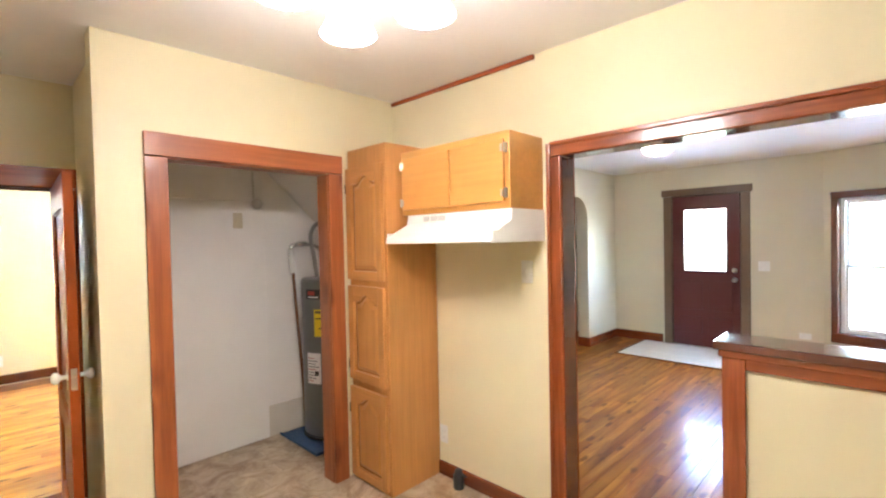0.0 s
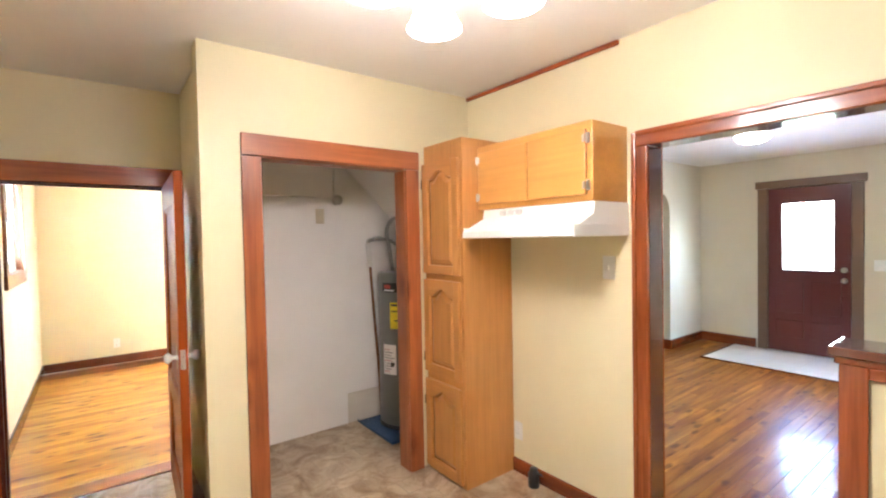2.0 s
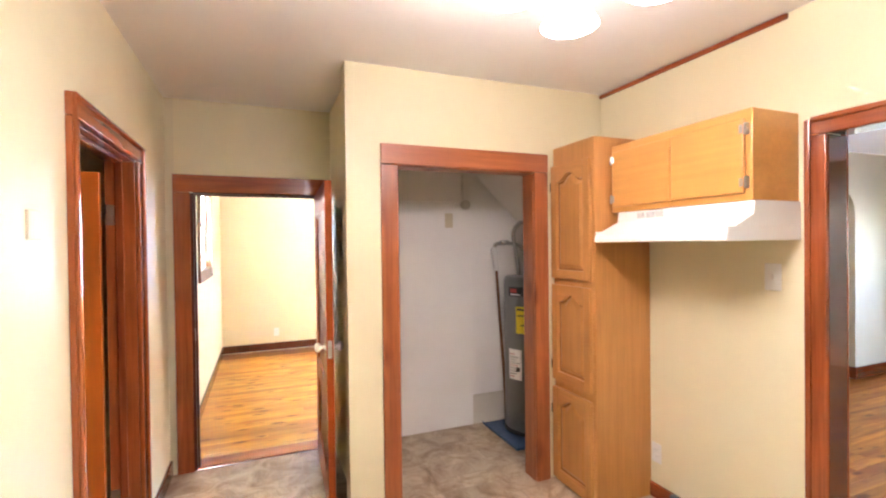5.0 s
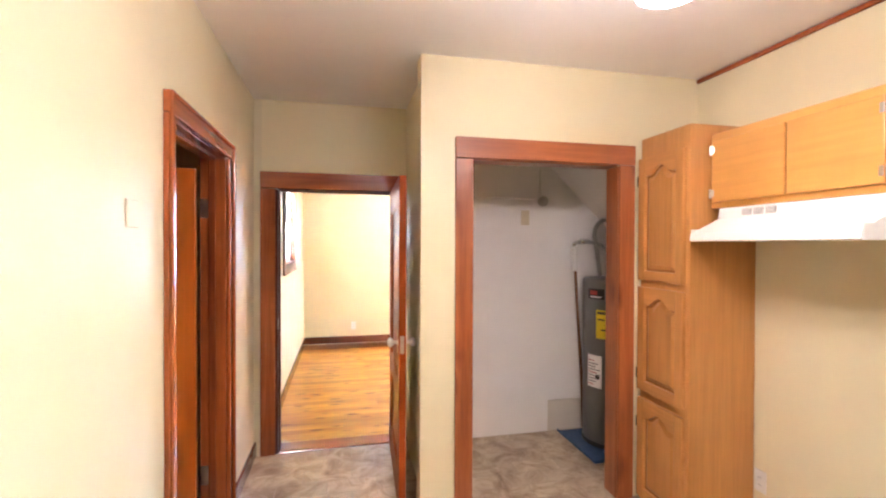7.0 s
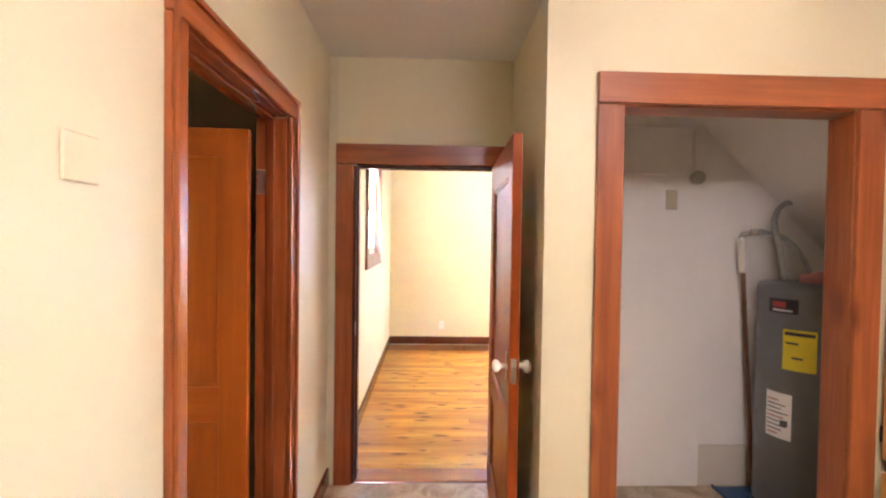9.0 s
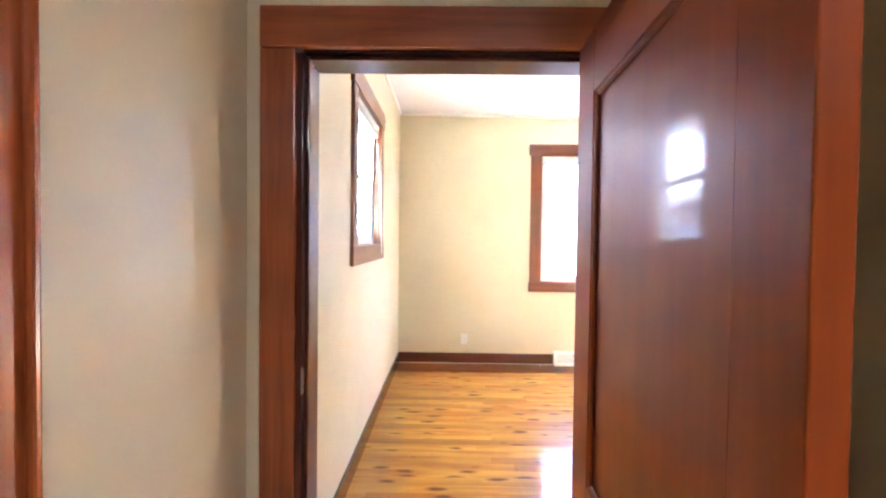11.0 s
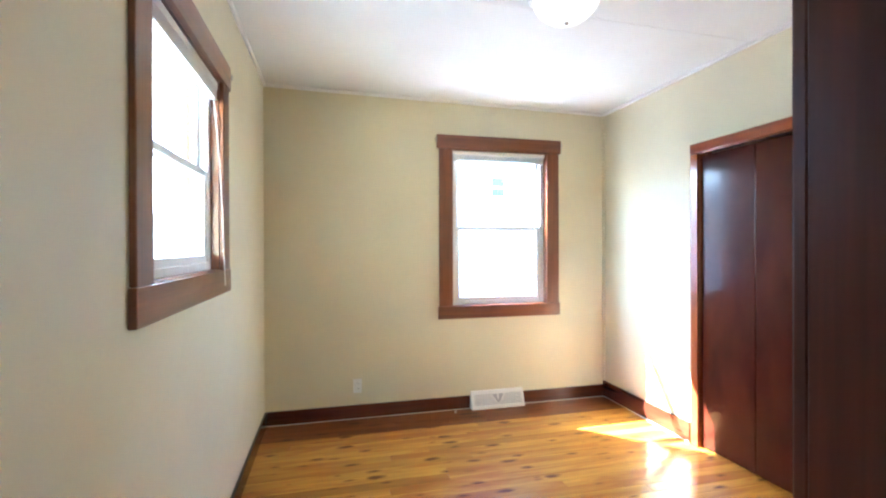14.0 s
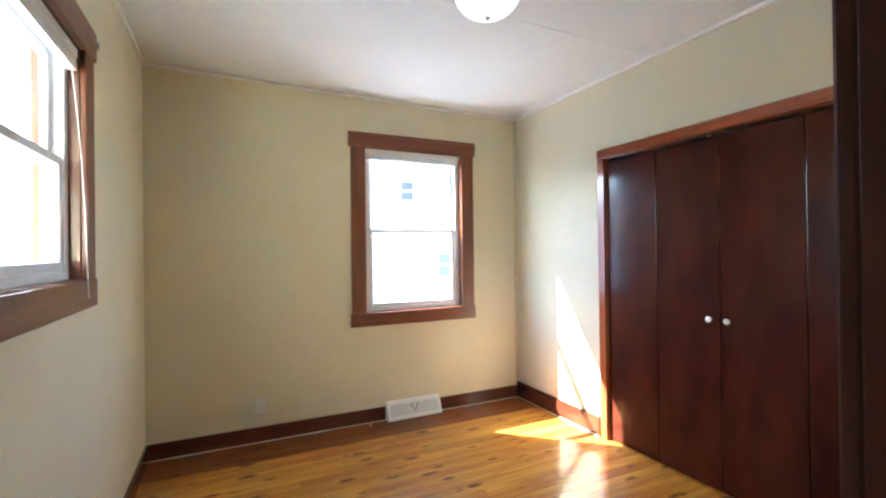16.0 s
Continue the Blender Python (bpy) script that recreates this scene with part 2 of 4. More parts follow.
BLUE = simple("blue_pan", (0.03, 0.08, 0.18), 0.5)
COPPER = simple("old_copper", (0.25, 0.13, 0.08), 0.4, 0.9)
HOSE = simple("grey_hose", (0.35, 0.35, 0.34), 0.45, 0.5)
PINK = simple("pink_insulation", (0.62, 0.28, 0.28), 0.9)
MAROON = paint("maroon_paint", (0.105, 0.020, 0.020), 0.35, 0.08, 0.1)
TAUPE = paint("taupe_trim_paint", (0.17, 0.105, 0.065), 0.4)
TILE = simple("entry_tile", (0.80, 0.79, 0.77), 0.35, vary=0.04)
SIDING = paint("white_siding", (0.62, 0.63, 0.64), 0.6)
SHINGLE = paint("grey_shingle", (0.30, 0.30, 0.31), 0.9, 0.2, 0.6, 30.0)
GRASS = paint("grass", (0.08, 0.10, 0.045), 0.9, 0.3, 0.8, 20.0)
BOUNCE_GRAVEL = paint("pale_bounce_gravel", (0.38, 0.375, 0.36), 0.9, 0.25, 0.8, 45.0)
GLASS = pane_material()
GLOW_SHADE = glowing("lit_shade", (1.0, 0.89, 0.76), 0.58)
GLOW_DOME = glowing("lit_dome", (1.0, 0.90, 0.76), 0.05)
GLOW_LIV = glowing("lit_dome_living", (1.0, 0.90, 0.76), 0.85)


# ---- mesh helpers ----
def base_of(parent):
    return parent.matrix_basis.translation if parent else Vector((0, 0, 0))


def put(name, bm, mat, parent=None, smooth=False):
    """A mesh object from a bmesh in world metres, under its thing."""
    o = base_of(parent)
    if parent and parent.parent:
        o = o + base_of(parent.parent)
    bmesh.ops.recalc_face_normals(bm, faces=bm.faces)
    origin = o if parent else Vector((0, 0, 0))
    for v in bm.verts:
        v.co -= origin
    me = bpy.data.meshes.new(name)
    bm.to_mesh(me)
    bm.free()
    for mm in mat if isinstance(mat, (list, tuple)) else [mat]:
        me.materials.append(mm)
    if smooth:
        for p in me.polygons:
            p.use_smooth = True
    ob = new(name, me)
    if parent:
        ob.parent = parent
    return ob


def empty(name, at, label, category, kind="", group=""):
    e = new(name)
    e.empty_display_size = 0.05
    e.matrix_basis = Matrix.Translation(at)
    return tagged(e, label, category, group, kind)


def add_box(bm, x0, x1, y0, y1, z0, z1, bevel=0.0, seg=1):
    r = bmesh.ops.create_cube(bm, size=1.0)["verts"]
    for v in r:
        v.co = Vector(((x0 + x1) / 2 + v.co.x * (x1 - x0), (y0 + y1) / 2 + v.co.y * (y1 - y0), (z0 + z1) / 2 + v.co.z * (z1 - z0)))
    if bevel:
        es = {e for v in r for e in v.link_edges}
        bmesh.ops.bevel(bm, geom=list(es), offset=bevel, segments=seg, affect="EDGES", profile=0.5)
    return r


def box(name, x0, x1, y0, y1, z0, z1, mat, parent=None, bevel=0.003, seg=1):
    bm = bmesh.new()
    add_box(bm, min(x0, x1), max(x0, x1), min(y0, y1), max(y0, y1), min(z0, z1), max(z0, z1), bevel, seg)
    return put(name, bm, mat, parent)


def add_lathe(bm, c, prof, axis="z", n=32):
    """Turn a profile of (radius, height) about an axis through c."""
    rings = []
    for r, h in prof:
        ring = []
        for i in range(n):
            a = 2 * math.pi * i / n
            u, w = r * math.cos(a), r * math.sin(a)
            p = {"z": (u, w, h), "x": (h, u, w), "y": (u, h, w)}[axis]
            ring.append(bm.verts.new(Vector(c) + Vector(p)))
        rings.append(ring)
    for a, b in zip(rings, rings[1:]):
        for i in range(n):
            bm.faces.new((a[i], a[(i + 1) % n], b[(i + 1) % n], b[i]))
    for ring, r in ((rings[0], prof[0][0]), (rings[-1], prof[-1][0])):
        if r > 1e-4:
            bm.faces.new(ring)
    return rings


def lathe(name, c, prof, mat, parent=None, axis="z", n=32, smooth=True):
    bm = bmesh.new()
    add_lathe(bm, c, prof, axis, n)
    bmesh.ops.remove_doubles(bm, verts=bm.verts, dist=1e-5)
    return put(name, bm, mat, parent, smooth)


def tube(name, pts, r, mat, parent=None, n=10):
    """A round pipe through points, smoothed."""
    P = [Vector(p) for p in pts]
    path = []
    for i in range(len(P) - 1):
        p0, p1, p2, p3 = P[max(i - 1, 0)], P[i], P[i + 1], P[min(i + 2, len(P) - 1)]
        for k in range(8):
            t = k / 8
            path.append(0.5 * ((2 * p1) + (p2 - p0) * t + (2 * p0 - 5 * p1 + 4 * p2 - p3) * t * t + (3 * p1 - p0 - 3 * p2 + p3) * t ** 3))
    path.append(P[-1])
    bm = bmesh.new()
    rings = []
    up = Vector((0.3, 0.5, 0.8)).normalized()
    for i, p in enumerate(path):
        d = (path[min(i + 1, len(path) - 1)] - path[max(i - 1, 0)]).normalized()
        u = d.cross(up).normalized()
        w = d.cross(u).normalized()
        rings.append([bm.verts.new(p + r * (math.cos(2 * math.pi * k / n) * u + math.sin(2 * math.pi * k / n) * w)) for k in range(n)])
    for a, b in zip(rings, rings[1:]):
        for i in range(n):
            bm.faces.new((a[i], a[(i + 1) % n], b[(i + 1) % n], b[i]))
    bm.faces.new(rings[0])
    bm.faces.new(rings[-1])
    return put(name, bm, mat, parent, True)


def wall(name, axis, a0, a1, t0, t1, z0, z1, mat, holes=(), label="", kind="structure"):
    """A wall along axis 0 (x) or 1 (y), from a0 to a1, between t0 and t1 across, with openings (a, b, low, high) cut through."""
    A = sorted({a0, a1, *(h[0] for h in holes), *(h[1] for h in holes)})
    Z = sorted({z0, z1, *(h[2] for h in holes), *(h[3] for h in holes)})
    A = [a for a in A if a0 <= a <= a1]
    Z = [z for z in Z if z0 <= z <= z1]

    def solid(i, k):
        if not (0 <= i < len(A) - 1 and 0 <= k < len(Z) - 1):
            return False
        a, z = (A[i] + A[i + 1]) / 2, (Z[k] + Z[k + 1]) / 2
        return not any(h[0] < a < h[1] and h[2] < z < h[3] for h in holes)

    bm = bmesh.new()

    def quad(*ps):
        bm.faces.new([bm.verts.new(p if axis == 0 else (p[1], p[0], p[2])) for p in ps])

    for i in range(len(A) - 1):
        for k in range(len(Z) - 1):
            if not solid(i, k):
                continue
            a, b, lo, hi = A[i], A[i + 1], Z[k], Z[k + 1]
            for t in (t0, t1):
                quad((a, t, lo), (b, t, lo), (b, t, hi), (a, t, hi))
            if not solid(i - 1, k):
                quad((a, t0, lo), (a, t1, lo), (a, t1, hi), (a, t0, hi))
            if not solid(i + 1, k):
                quad((b, t0, lo), (b, t1, lo), (b, t1, hi), (b, t0, hi))
            if not solid(i, k - 1):
                quad((a, t0, lo), (b, t0, lo), (b, t1, lo), (a, t1, lo))
            if not solid(i, k + 1):
                quad((a, t0, hi), (b, t0, hi), (b, t1, hi), (a, t1, hi))
    bmesh.ops.remove_doubles(bm, verts=bm.verts, dist=1e-5)
    return tagged(put(name, bm, mat), label, "wall", kind=kind)


# ---- levels and plan ----
H_KIT, H_BED, H_LIV = 2.55, 2.715, 2.49
X_LEFT, X_HOOD, Y_CLOSET, Y_DOOR, DOOR_T = -0.06, 2.72, 2.69, 3.715, 0.165
X_HALL, Y_FAR, X_BEDR, X_BEDL = 0.97, 7.372, 3.055, -0.005
X_FRONT, Y_LIV = 7.49, 3.14
TOP = 2.82

# ---- walls ----
wall("wall_kitchen_left", 1, -2.3, Y_DOOR, X_LEFT - 0.13, X_LEFT, 0, TOP, WALL, [(2.09, 2.945, 0, 2.0)], "cream painted plaster kitchen wall with a doorway")
wall("wall_kitchen_back", 0, X_LEFT - 0.13, X_HOOD + 0.12, -2.42, -2.3, 0, TOP, WALL, label="cream painted plaster wall closing the kitchen")
wall("wall_closet_front", 0, X_HALL, X_HOOD, Y_CLOSET, Y_CLOSET + 0.12, 0, TOP, WALL, [(1.245, 2.18, 0, 2.01)], "cream painted wall with a utility closet opening")
wall("wall_closet_side", 1, Y_CLOSET + 0.12, Y_DOOR, X_HALL + 0.06, X_HALL + 0.12, 0, TOP, [WALL], label="cream painted wall beside the bedroom door")
wall("wall_hood", 1, -2.3, Y_CLOSET, X_HOOD, X_HOOD + 0.12, 0, TOP, WALL, [(-1.5, 1.36, 1.06, 2.00), (0.60, 1.36, 0, 2.00)], "cream painted wall with a wide opening over a half wall")
wall("wall_closet_right", 1, Y_CLOSET, Y_DOOR, 2.96, 3.06, 0, TOP, WHITE, label="white painted closet wall")
wall("wall_closet_return", 0, X_HOOD, 2.96, Y_CLOSET, Y_CLOSET + 0.12, 0, TOP, WHITE, label="white painted closet return wall")
wall("wall_bedroom_door", 0, X_BEDL, 3.2, Y_DOOR, Y_DOOR + DOOR_T, 0, TOP, WALL, [(0.084, 1.021, 0, 1.932)], "cream painted wall round the bedroom door")
wall("wall_bedroom_left", 1, Y_DOOR, Y_FAR + 0.15, X_BEDL - 0.15, X_BEDL, 0, TOP, WALL_BED, [(4.98, 5.92, 1.30, 2.25)], "tan painted bedroom wall with a high window")
wall("wall_bedroom_far", 0, X_BEDL, X_BEDR, Y_FAR, Y_FAR + 0.15, 0, TOP, WALL_BED, [(1.53, 2.47, 0.89, 2.31)], "tan painted bedroom wall with a tall window")
wall("wall_bedroom_right", 1, Y_DOOR + DOOR_T, Y_FAR + 0.15, X_BEDR, X_BEDR + 0.12, 0, TOP, WALL_BED, [(4.515, 6.22, 0, 2.09)], "tan painted bedroom wall with a wide closet opening")
wall("wall_closet_bedroom", 1, 4.4, 6.4, 3.66, 3.76, 0, TOP, WALL_BED, label="plain wall at the back of the bedroom closet")
wall("wall_closet_ends", 0, 3.135, 3.76, 6.4, 6.5, 0, TOP, WALL_BED, label="plain end wall of the bedroom closet")
wall("wall_closet_ends", 0, 3.135, 3.76, 4.3, 4.4, 0, TOP, WALL_BED, label="plain end wall of the bedroom closet")


def arch_wall():
    """The living room's side wall with its round-cornered archway."""
    x0, x1, zt, r = 5.2, 6.59, 2.10, 0.30
    outline = [(2.72, 0), (x0, 0)]
    outline += [(x0, zt - r)] + [(x0 + r - r * math.cos(a), zt - r + r * math.sin(a)) for a in [math.pi / 2 * i / 8 for i in range(1, 9)]]
    outline += [(x1 - r + r * math.sin(a), zt - r + r * math.cos(a)) for a in [math.pi / 2 * i / 8 for i in range(0, 9)]]
    outline += [(x1, 0), (X_FRONT, 0), (X_FRONT, TOP), (2.72, TOP)]
    bm = bmesh.new()
    f = bm.faces.new([bm.verts.new((x, Y_LIV, z)) for x, z in outline])
    ex = bmesh.ops.extrude_face_region(bm, geom=[f])["geom"]
    for v in ex:
        if isinstance(v, bmesh.types.BMVert):
            v.co.y += 0.16
    bmesh.ops.triangulate(bm, faces=[f for f in bm.faces if len(f.verts) > 4])
    return tagged(put("wall_arch", bm, WALL_LIV), "beige painted wall with a round-cornered archway", "wall", kind="structure")


arch_wall()
wall("wall_front", 1, 0.66, 7.0, X_FRONT, X_FRONT + 0.14, 0, TOP, WALL_LIV, [(1.473, 2.328, 0, 2.10), (3.9, 6.4, 0, 2.6)], "beige painted living room wall with the front door")
wall("wall_beyond_arch", 1, 3.30, 7.0, 8.6, 8.7, 0, TOP, WALL_LIV, label="beige painted wall seen through the archway")
wall("wall_beyond_side", 0, 3.86, 8.7, 7.0, 7.1, 0, TOP, WALL_LIV, label="plain wall closing the room past the archway")
wall("wall_beyond_left", 1, 3.30, 7.1, 3.78, 3.86, 0, TOP, WALL_LIV, label="plain wall closing the room past the archway")
wall("wall_beyond_porch", 0, 7.63, 8.7, 3.30, 3.40, 0, TOP, WALL_LIV, label="plain wall closing the room past the archway")
wall("wall_living_end", 0, 2.84, 7.3, -2.42, -2.3, 0, TOP, WALL_LIV, label="plain beige wall closing the living room")

# angled wall with the living room windows
BAY = math.atan2(-0.154, 0.52)
BAYM = Matrix.Translation((X_FRONT, 0.66, 0)) @ Matrix.Rotation(-math.pi / 2 + BAY, 4, "Z")
ob = wall("wall_window_side", 0, 0.0, 3.2, 0.0, 0.14, 0, TOP, WALL_LIV, [(0.12, 0.98, 0.37, 1.96)], "beige painted living room wall with a tall window")
ob.matrix_basis = BAYM


# ---- floors and ceilings ----
def slab(name, x0, x1, y0, y1, z0, z1, mat, label, category):
    return tagged(box(name, x0, x1, y0, y1, z0, z1, mat, bevel=0), label, category, kind="structure")


def bed_sag(x):
    """How far the old bedroom ceiling stands off its mean height."""
    return 0.022 - 0.0137 * x


slab("floor_kitchen", X_LEFT - 0.13, X_HOOD + 0.06, -2.42, Y_DOOR + 0.01, -0.12, 0.0, VINYL, "mottled brown and cream stone-look vinyl kitchen floor", "floor")
slab("floor_side_room", -2.0, X_LEFT - 0.13, 0.8, 3.6, -0.12, 0.0, VINYL, "dim vinyl floor of the side room", "floor")
slab("ceiling_kitchen", X_LEFT, X_HOOD, -2.3, Y_DOOR, H_KIT, H_KIT + 0.1, CEIL, "white textured kitchen ceiling", "ceiling")
bm = bmesh.new()
add_box(bm, X_BEDL, X_BEDR, Y_DOOR + DOOR_T, Y_FAR, H_BED + 0.012, H_BED + 0.1)
for a, c in ((Y_DOOR + DOOR_T, 4.59), (4.593, 5.79), (5.793, Y_FAR)):
    add_box(bm, X_BEDL, X_BEDR, a, c, H_BED, H_BED + 0.012, 0.002)
for v in bm.verts:
    v.co.z += bed_sag(v.co.x)
tagged(put("ceiling_bedroom", bm, CEIL_BED), "white bedroom ceiling of wide boards with faint seams", "ceiling", kind="structure")
slab("ceiling_living", X_HOOD + 0.12, 9.0, -2.4, Y_LIV, H_LIV, H_LIV + 0.1, CEIL, "white living room ceiling", "ceiling")
slab("ceiling_beyond", 3.7, 8.7, Y_LIV + 0.16, 7.0, H_LIV, H_LIV + 0.1, CEIL, "white ceiling past the archway", "ceiling")
slab("ceiling_closet", 3.09, 3.7, 4.3, 6.5, 2.4, 2.5, CEIL, "plain closet ceiling", "ceiling")
slab("roof", -0.15, 9.2, -2.9, Y_FAR + 0.33, TOP, TOP + 0.15, SHINGLE, "grey shingled roof deck over the rooms", "roof")
wall("wall_side_room", 1, 0.8, 3.6, -2.1, -2.0, 0, TOP, WALL, label="plain wall of the dim side room")
wall("wall_side_room_end", 0, -2.0, X_LEFT - 0.13, 3.5, 3.6, 0, TOP, WALL, label="plain wall of the dim side room")
wall("wall_side_room_near", 0, -2.0, X_LEFT - 0.13, 0.8, 0.9, 0, TOP, WALL, label="plain wall of the dim side room")
slab("ceiling_side_room", -2.0, X_LEFT - 0.13, 0.9, 3.5, 2.4, 2.5, CEIL, "white ceiling of the side room", "ceiling")


# ---- trim ----
def casing(name, label, plane, face, out, a0, a1, top, width, head, thick, mats, depth, jamb=0.02, ear=0.0, reveal=0.004, bead=False, jmats=None):
    """Door casing on a wall face with its jamb lining. plane 'x' or 'y'; out: direction (+1/-1) the casing stands proud. a0, a1, top: the clear opening."""
    at = (face, (a0 + a1) / 2, 0) if plane == "x" else ((a0 + a1) / 2, face, 0)
    e = empty(name, at, label, "door trim", "structure")
    jm = jmats or mats

    def b(nm, p, q, lo, hi, d0, d1, m, bev=0.004):
        d0, d1 = face + out * d0, face + out * d1
        if plane == "x":
            return box(nm, d0, d1, p, q, lo, hi, m, e, bev, 2)
        return box(nm, p, q, d0, d1, lo, hi, m, e, bev, 2)

    al = 0 if plane == "y" else 1
    b("side_casing", a0 - width, a0 - reveal, 0, top + 0.004, 0.0, thick, mats[2])
    b("side_casing", a1 + reveal, a1 + width, 0, top + 0.004, 0.0, thick, mats[2])
    b("head_casing", a0 - width - ear, a1 + width + ear, top + 0.006, top + head, 0.0, thick + 0.004, mats[al])
    if bead:
        for s0, s1 in ((a0 - width, a0 - width + 0.018), (a1 + width - 0.018, a1 + width)):
            b("bead", s0, s1, 0, top + head, thick, thick + 0.014, mats[2], 0.006)
        b("bead", a0 - width, a1 + width, top + head - 0.018, top + head, thick + 0.005, thick + 0.016, mats[al], 0.006)
    b("jamb", a0 - jamb, a0, 0, top, -depth, -0.001, jm[2], 0.002)
    b("jamb", a1, a1 + jamb, 0, top, -depth, -0.001, jm[2], 0.002)
    b("jamb_head", a0, a1, top, top + jamb, -depth, -0.001, jm[al], 0.002)
    return e


casing("closet_casing", "knotty red-stained pine casing round the closet opening", "y", Y_CLOSET, -1, 1.265, 2.16, 1.99, 0.105, 0.122, 0.02, TRIM_PINE, 0.12)
DA, DB, DZ = 0.104, 1.001, 1.912
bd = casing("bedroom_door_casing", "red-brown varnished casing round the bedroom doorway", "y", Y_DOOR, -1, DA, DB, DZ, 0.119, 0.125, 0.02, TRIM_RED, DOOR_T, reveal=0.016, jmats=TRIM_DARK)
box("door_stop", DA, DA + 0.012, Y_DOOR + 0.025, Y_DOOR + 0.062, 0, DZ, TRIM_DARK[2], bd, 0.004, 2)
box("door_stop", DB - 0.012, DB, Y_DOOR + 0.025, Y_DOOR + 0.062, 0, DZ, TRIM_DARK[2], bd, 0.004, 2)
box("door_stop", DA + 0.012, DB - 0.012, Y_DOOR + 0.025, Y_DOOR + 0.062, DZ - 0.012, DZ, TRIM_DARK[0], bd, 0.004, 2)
box("strike_plate", DA - 0.0005, DA + 0.0015, Y_DOOR - 0.002, Y_DOOR + 0.022, 0.90, 0.98, NICKEL, bd, 0)
box("threshold", DA, DB, Y_DOOR + 0.012, Y_DOOR + DOOR_T, 0.0, 0.012, TRIM_RED[0], bd)
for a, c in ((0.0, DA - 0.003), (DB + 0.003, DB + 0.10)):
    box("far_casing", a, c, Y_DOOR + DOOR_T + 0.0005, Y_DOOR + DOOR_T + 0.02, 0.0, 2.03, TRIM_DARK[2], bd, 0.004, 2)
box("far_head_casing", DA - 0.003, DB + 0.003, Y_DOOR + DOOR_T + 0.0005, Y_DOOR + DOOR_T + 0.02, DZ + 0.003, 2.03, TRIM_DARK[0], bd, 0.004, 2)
casing("side_door_casing", "glossy red-brown casing round the side doorway", "x", X_LEFT, 1, 2.110, 2.925, 1.98, 0.075, 0.085, 0.02, TRIM_ORANGE, 0.13, bead=True)
ld = bpy.data.objects["side_door_casing"]
box("door_stop", X_LEFT - 0.085, X_LEFT - 0.05, 2.912, 2.925, 0, 1.98, TRIM_RED[2], ld)
box("door_stop", X_LEFT - 0.085, X_LEFT - 0.05, 2.110, 2.912, 1.967, 1.98, TRIM_RED[1], ld)
box("hinge", X_LEFT - 0.128, X_LEFT - 0.09, 2.922, 2.9245, 1.66, 1.76, NICKEL, ld, 0)
box("hinge", X_LEFT - 0.128, X_LEFT - 0.09, 2.922, 2.9245, 0.22, 0.32, NICKEL, ld, 0)


def wide_opening():
    """Trim of the wide opening and the half wall's cap."""
    e = empty("opening_trim", (X_HOOD, 1.38, 0), "glossy red-brown trim round the wide opening and half wall", "trim", "structure")
    x = X_HOOD
    y0, zt = 1.34, 1.98
    box("side_casing", x - 0.02, x, y0, y0 + 0.07, 0, zt, TRIM_RED[2], e, 0.006, 2)
    box("bead", x - 0.032, x - 0.02, y0 + 0.055, y0 + 0.078, 0, zt + 0.07, TRIM_RED[2], e, 0.005, 2)
    box("head_casing", x - 0.02, x, -1.55, y0 + 0.07, zt, zt + 0.07, TRIM_RED[1], e, 0.006, 2)
    box("bead", x - 0.032, x - 0.02, -1.55, y0 + 0.055, zt + 0.055, zt + 0.078, TRIM_RED[1], e, 0.005, 2)
    box("jamb", x - 0.001, x + 0.125, y0, y0 + 0.02, 0, zt, TRIM_GLOSS[2], e, 0.003)
    box("jamb_head", x - 0.001, x + 0.125, -1.5, y0, zt, zt + 0.02, TRIM_GLOSS[1], e, 0.003)
    box("jamb", x - 0.001, x + 0.125, 0.60, 0.618, 0, 1.06, TRIM_RED[2], e, 0.003)
    box("cap", x - 0.05, x + 0.17, -1.5, 0.645, 1.09, 1.125, TRIM_GLOSS[1], e, 0.008, 3)
    box("cap_mould", x - 0.03, x + 0.15, -1.5, 0.63, 1.06, 1.09, TRIM_RED[1], e, 0.008, 3)
    box("side_casing", x - 0.02, x - 0.001, 0.535, 0.618, 0, 1.06, TRIM_RED[2], e, 0.005, 2)
    box("under_cap", x - 0.02, x - 0.001, -1.5, 0.535, 1.015, 1.06, TRIM_RED[1], e, 0.005, 2)
    box("far_casing", x + 0.121, x + 0.14, y0, y0 + 0.07, 0, zt + 0.07, TRIM_RED[2], e, 0.005, 2)


wide_opening()


def baseboard(plane, face, out, a0, a1, h, mats, t=0.018, name="baseboard", label="dark red-brown wooden baseboard"):
    d0, d1 = sorted((face, face + out * t))
    if plane == "x":
        ob = box(name, d0, d1, a0, a1, 0.002, h, mats[1], None, 0.004, 2)
    else:
        ob = box(name, a0, a1, d0, d1, 0.002, h, mats[0], None, 0.004, 2)
    return tagged(ob, label, "baseboard", kind="structure")


baseboard("x", X_HOOD, -1, 1.415, 2.275, 0.09, BASE_RED)
baseboard("x", X_LEFT, 1, 3.003, Y_DOOR, 0.10, BASE_RED)
baseboard("x", X_LEFT, 1, -2.3, 2.032, 0.10, BASE_RED)
baseboard("x", X_BEDL, 1, Y_DOOR + DOOR_T + 0.022, Y_FAR, 0.115, BASE_DARK)
baseboard("y", Y_FAR, -1, X_BEDL + 0.019, 1.705, 0.115, BASE_DARK)
baseboard("y", Y_FAR, -1, 2.205, X_BEDR - 0.019, 0.115, BASE_DARK)
baseboard("x", X_BEDR, -1, 6.285, Y_FAR, 0.15, BASE_DARK)
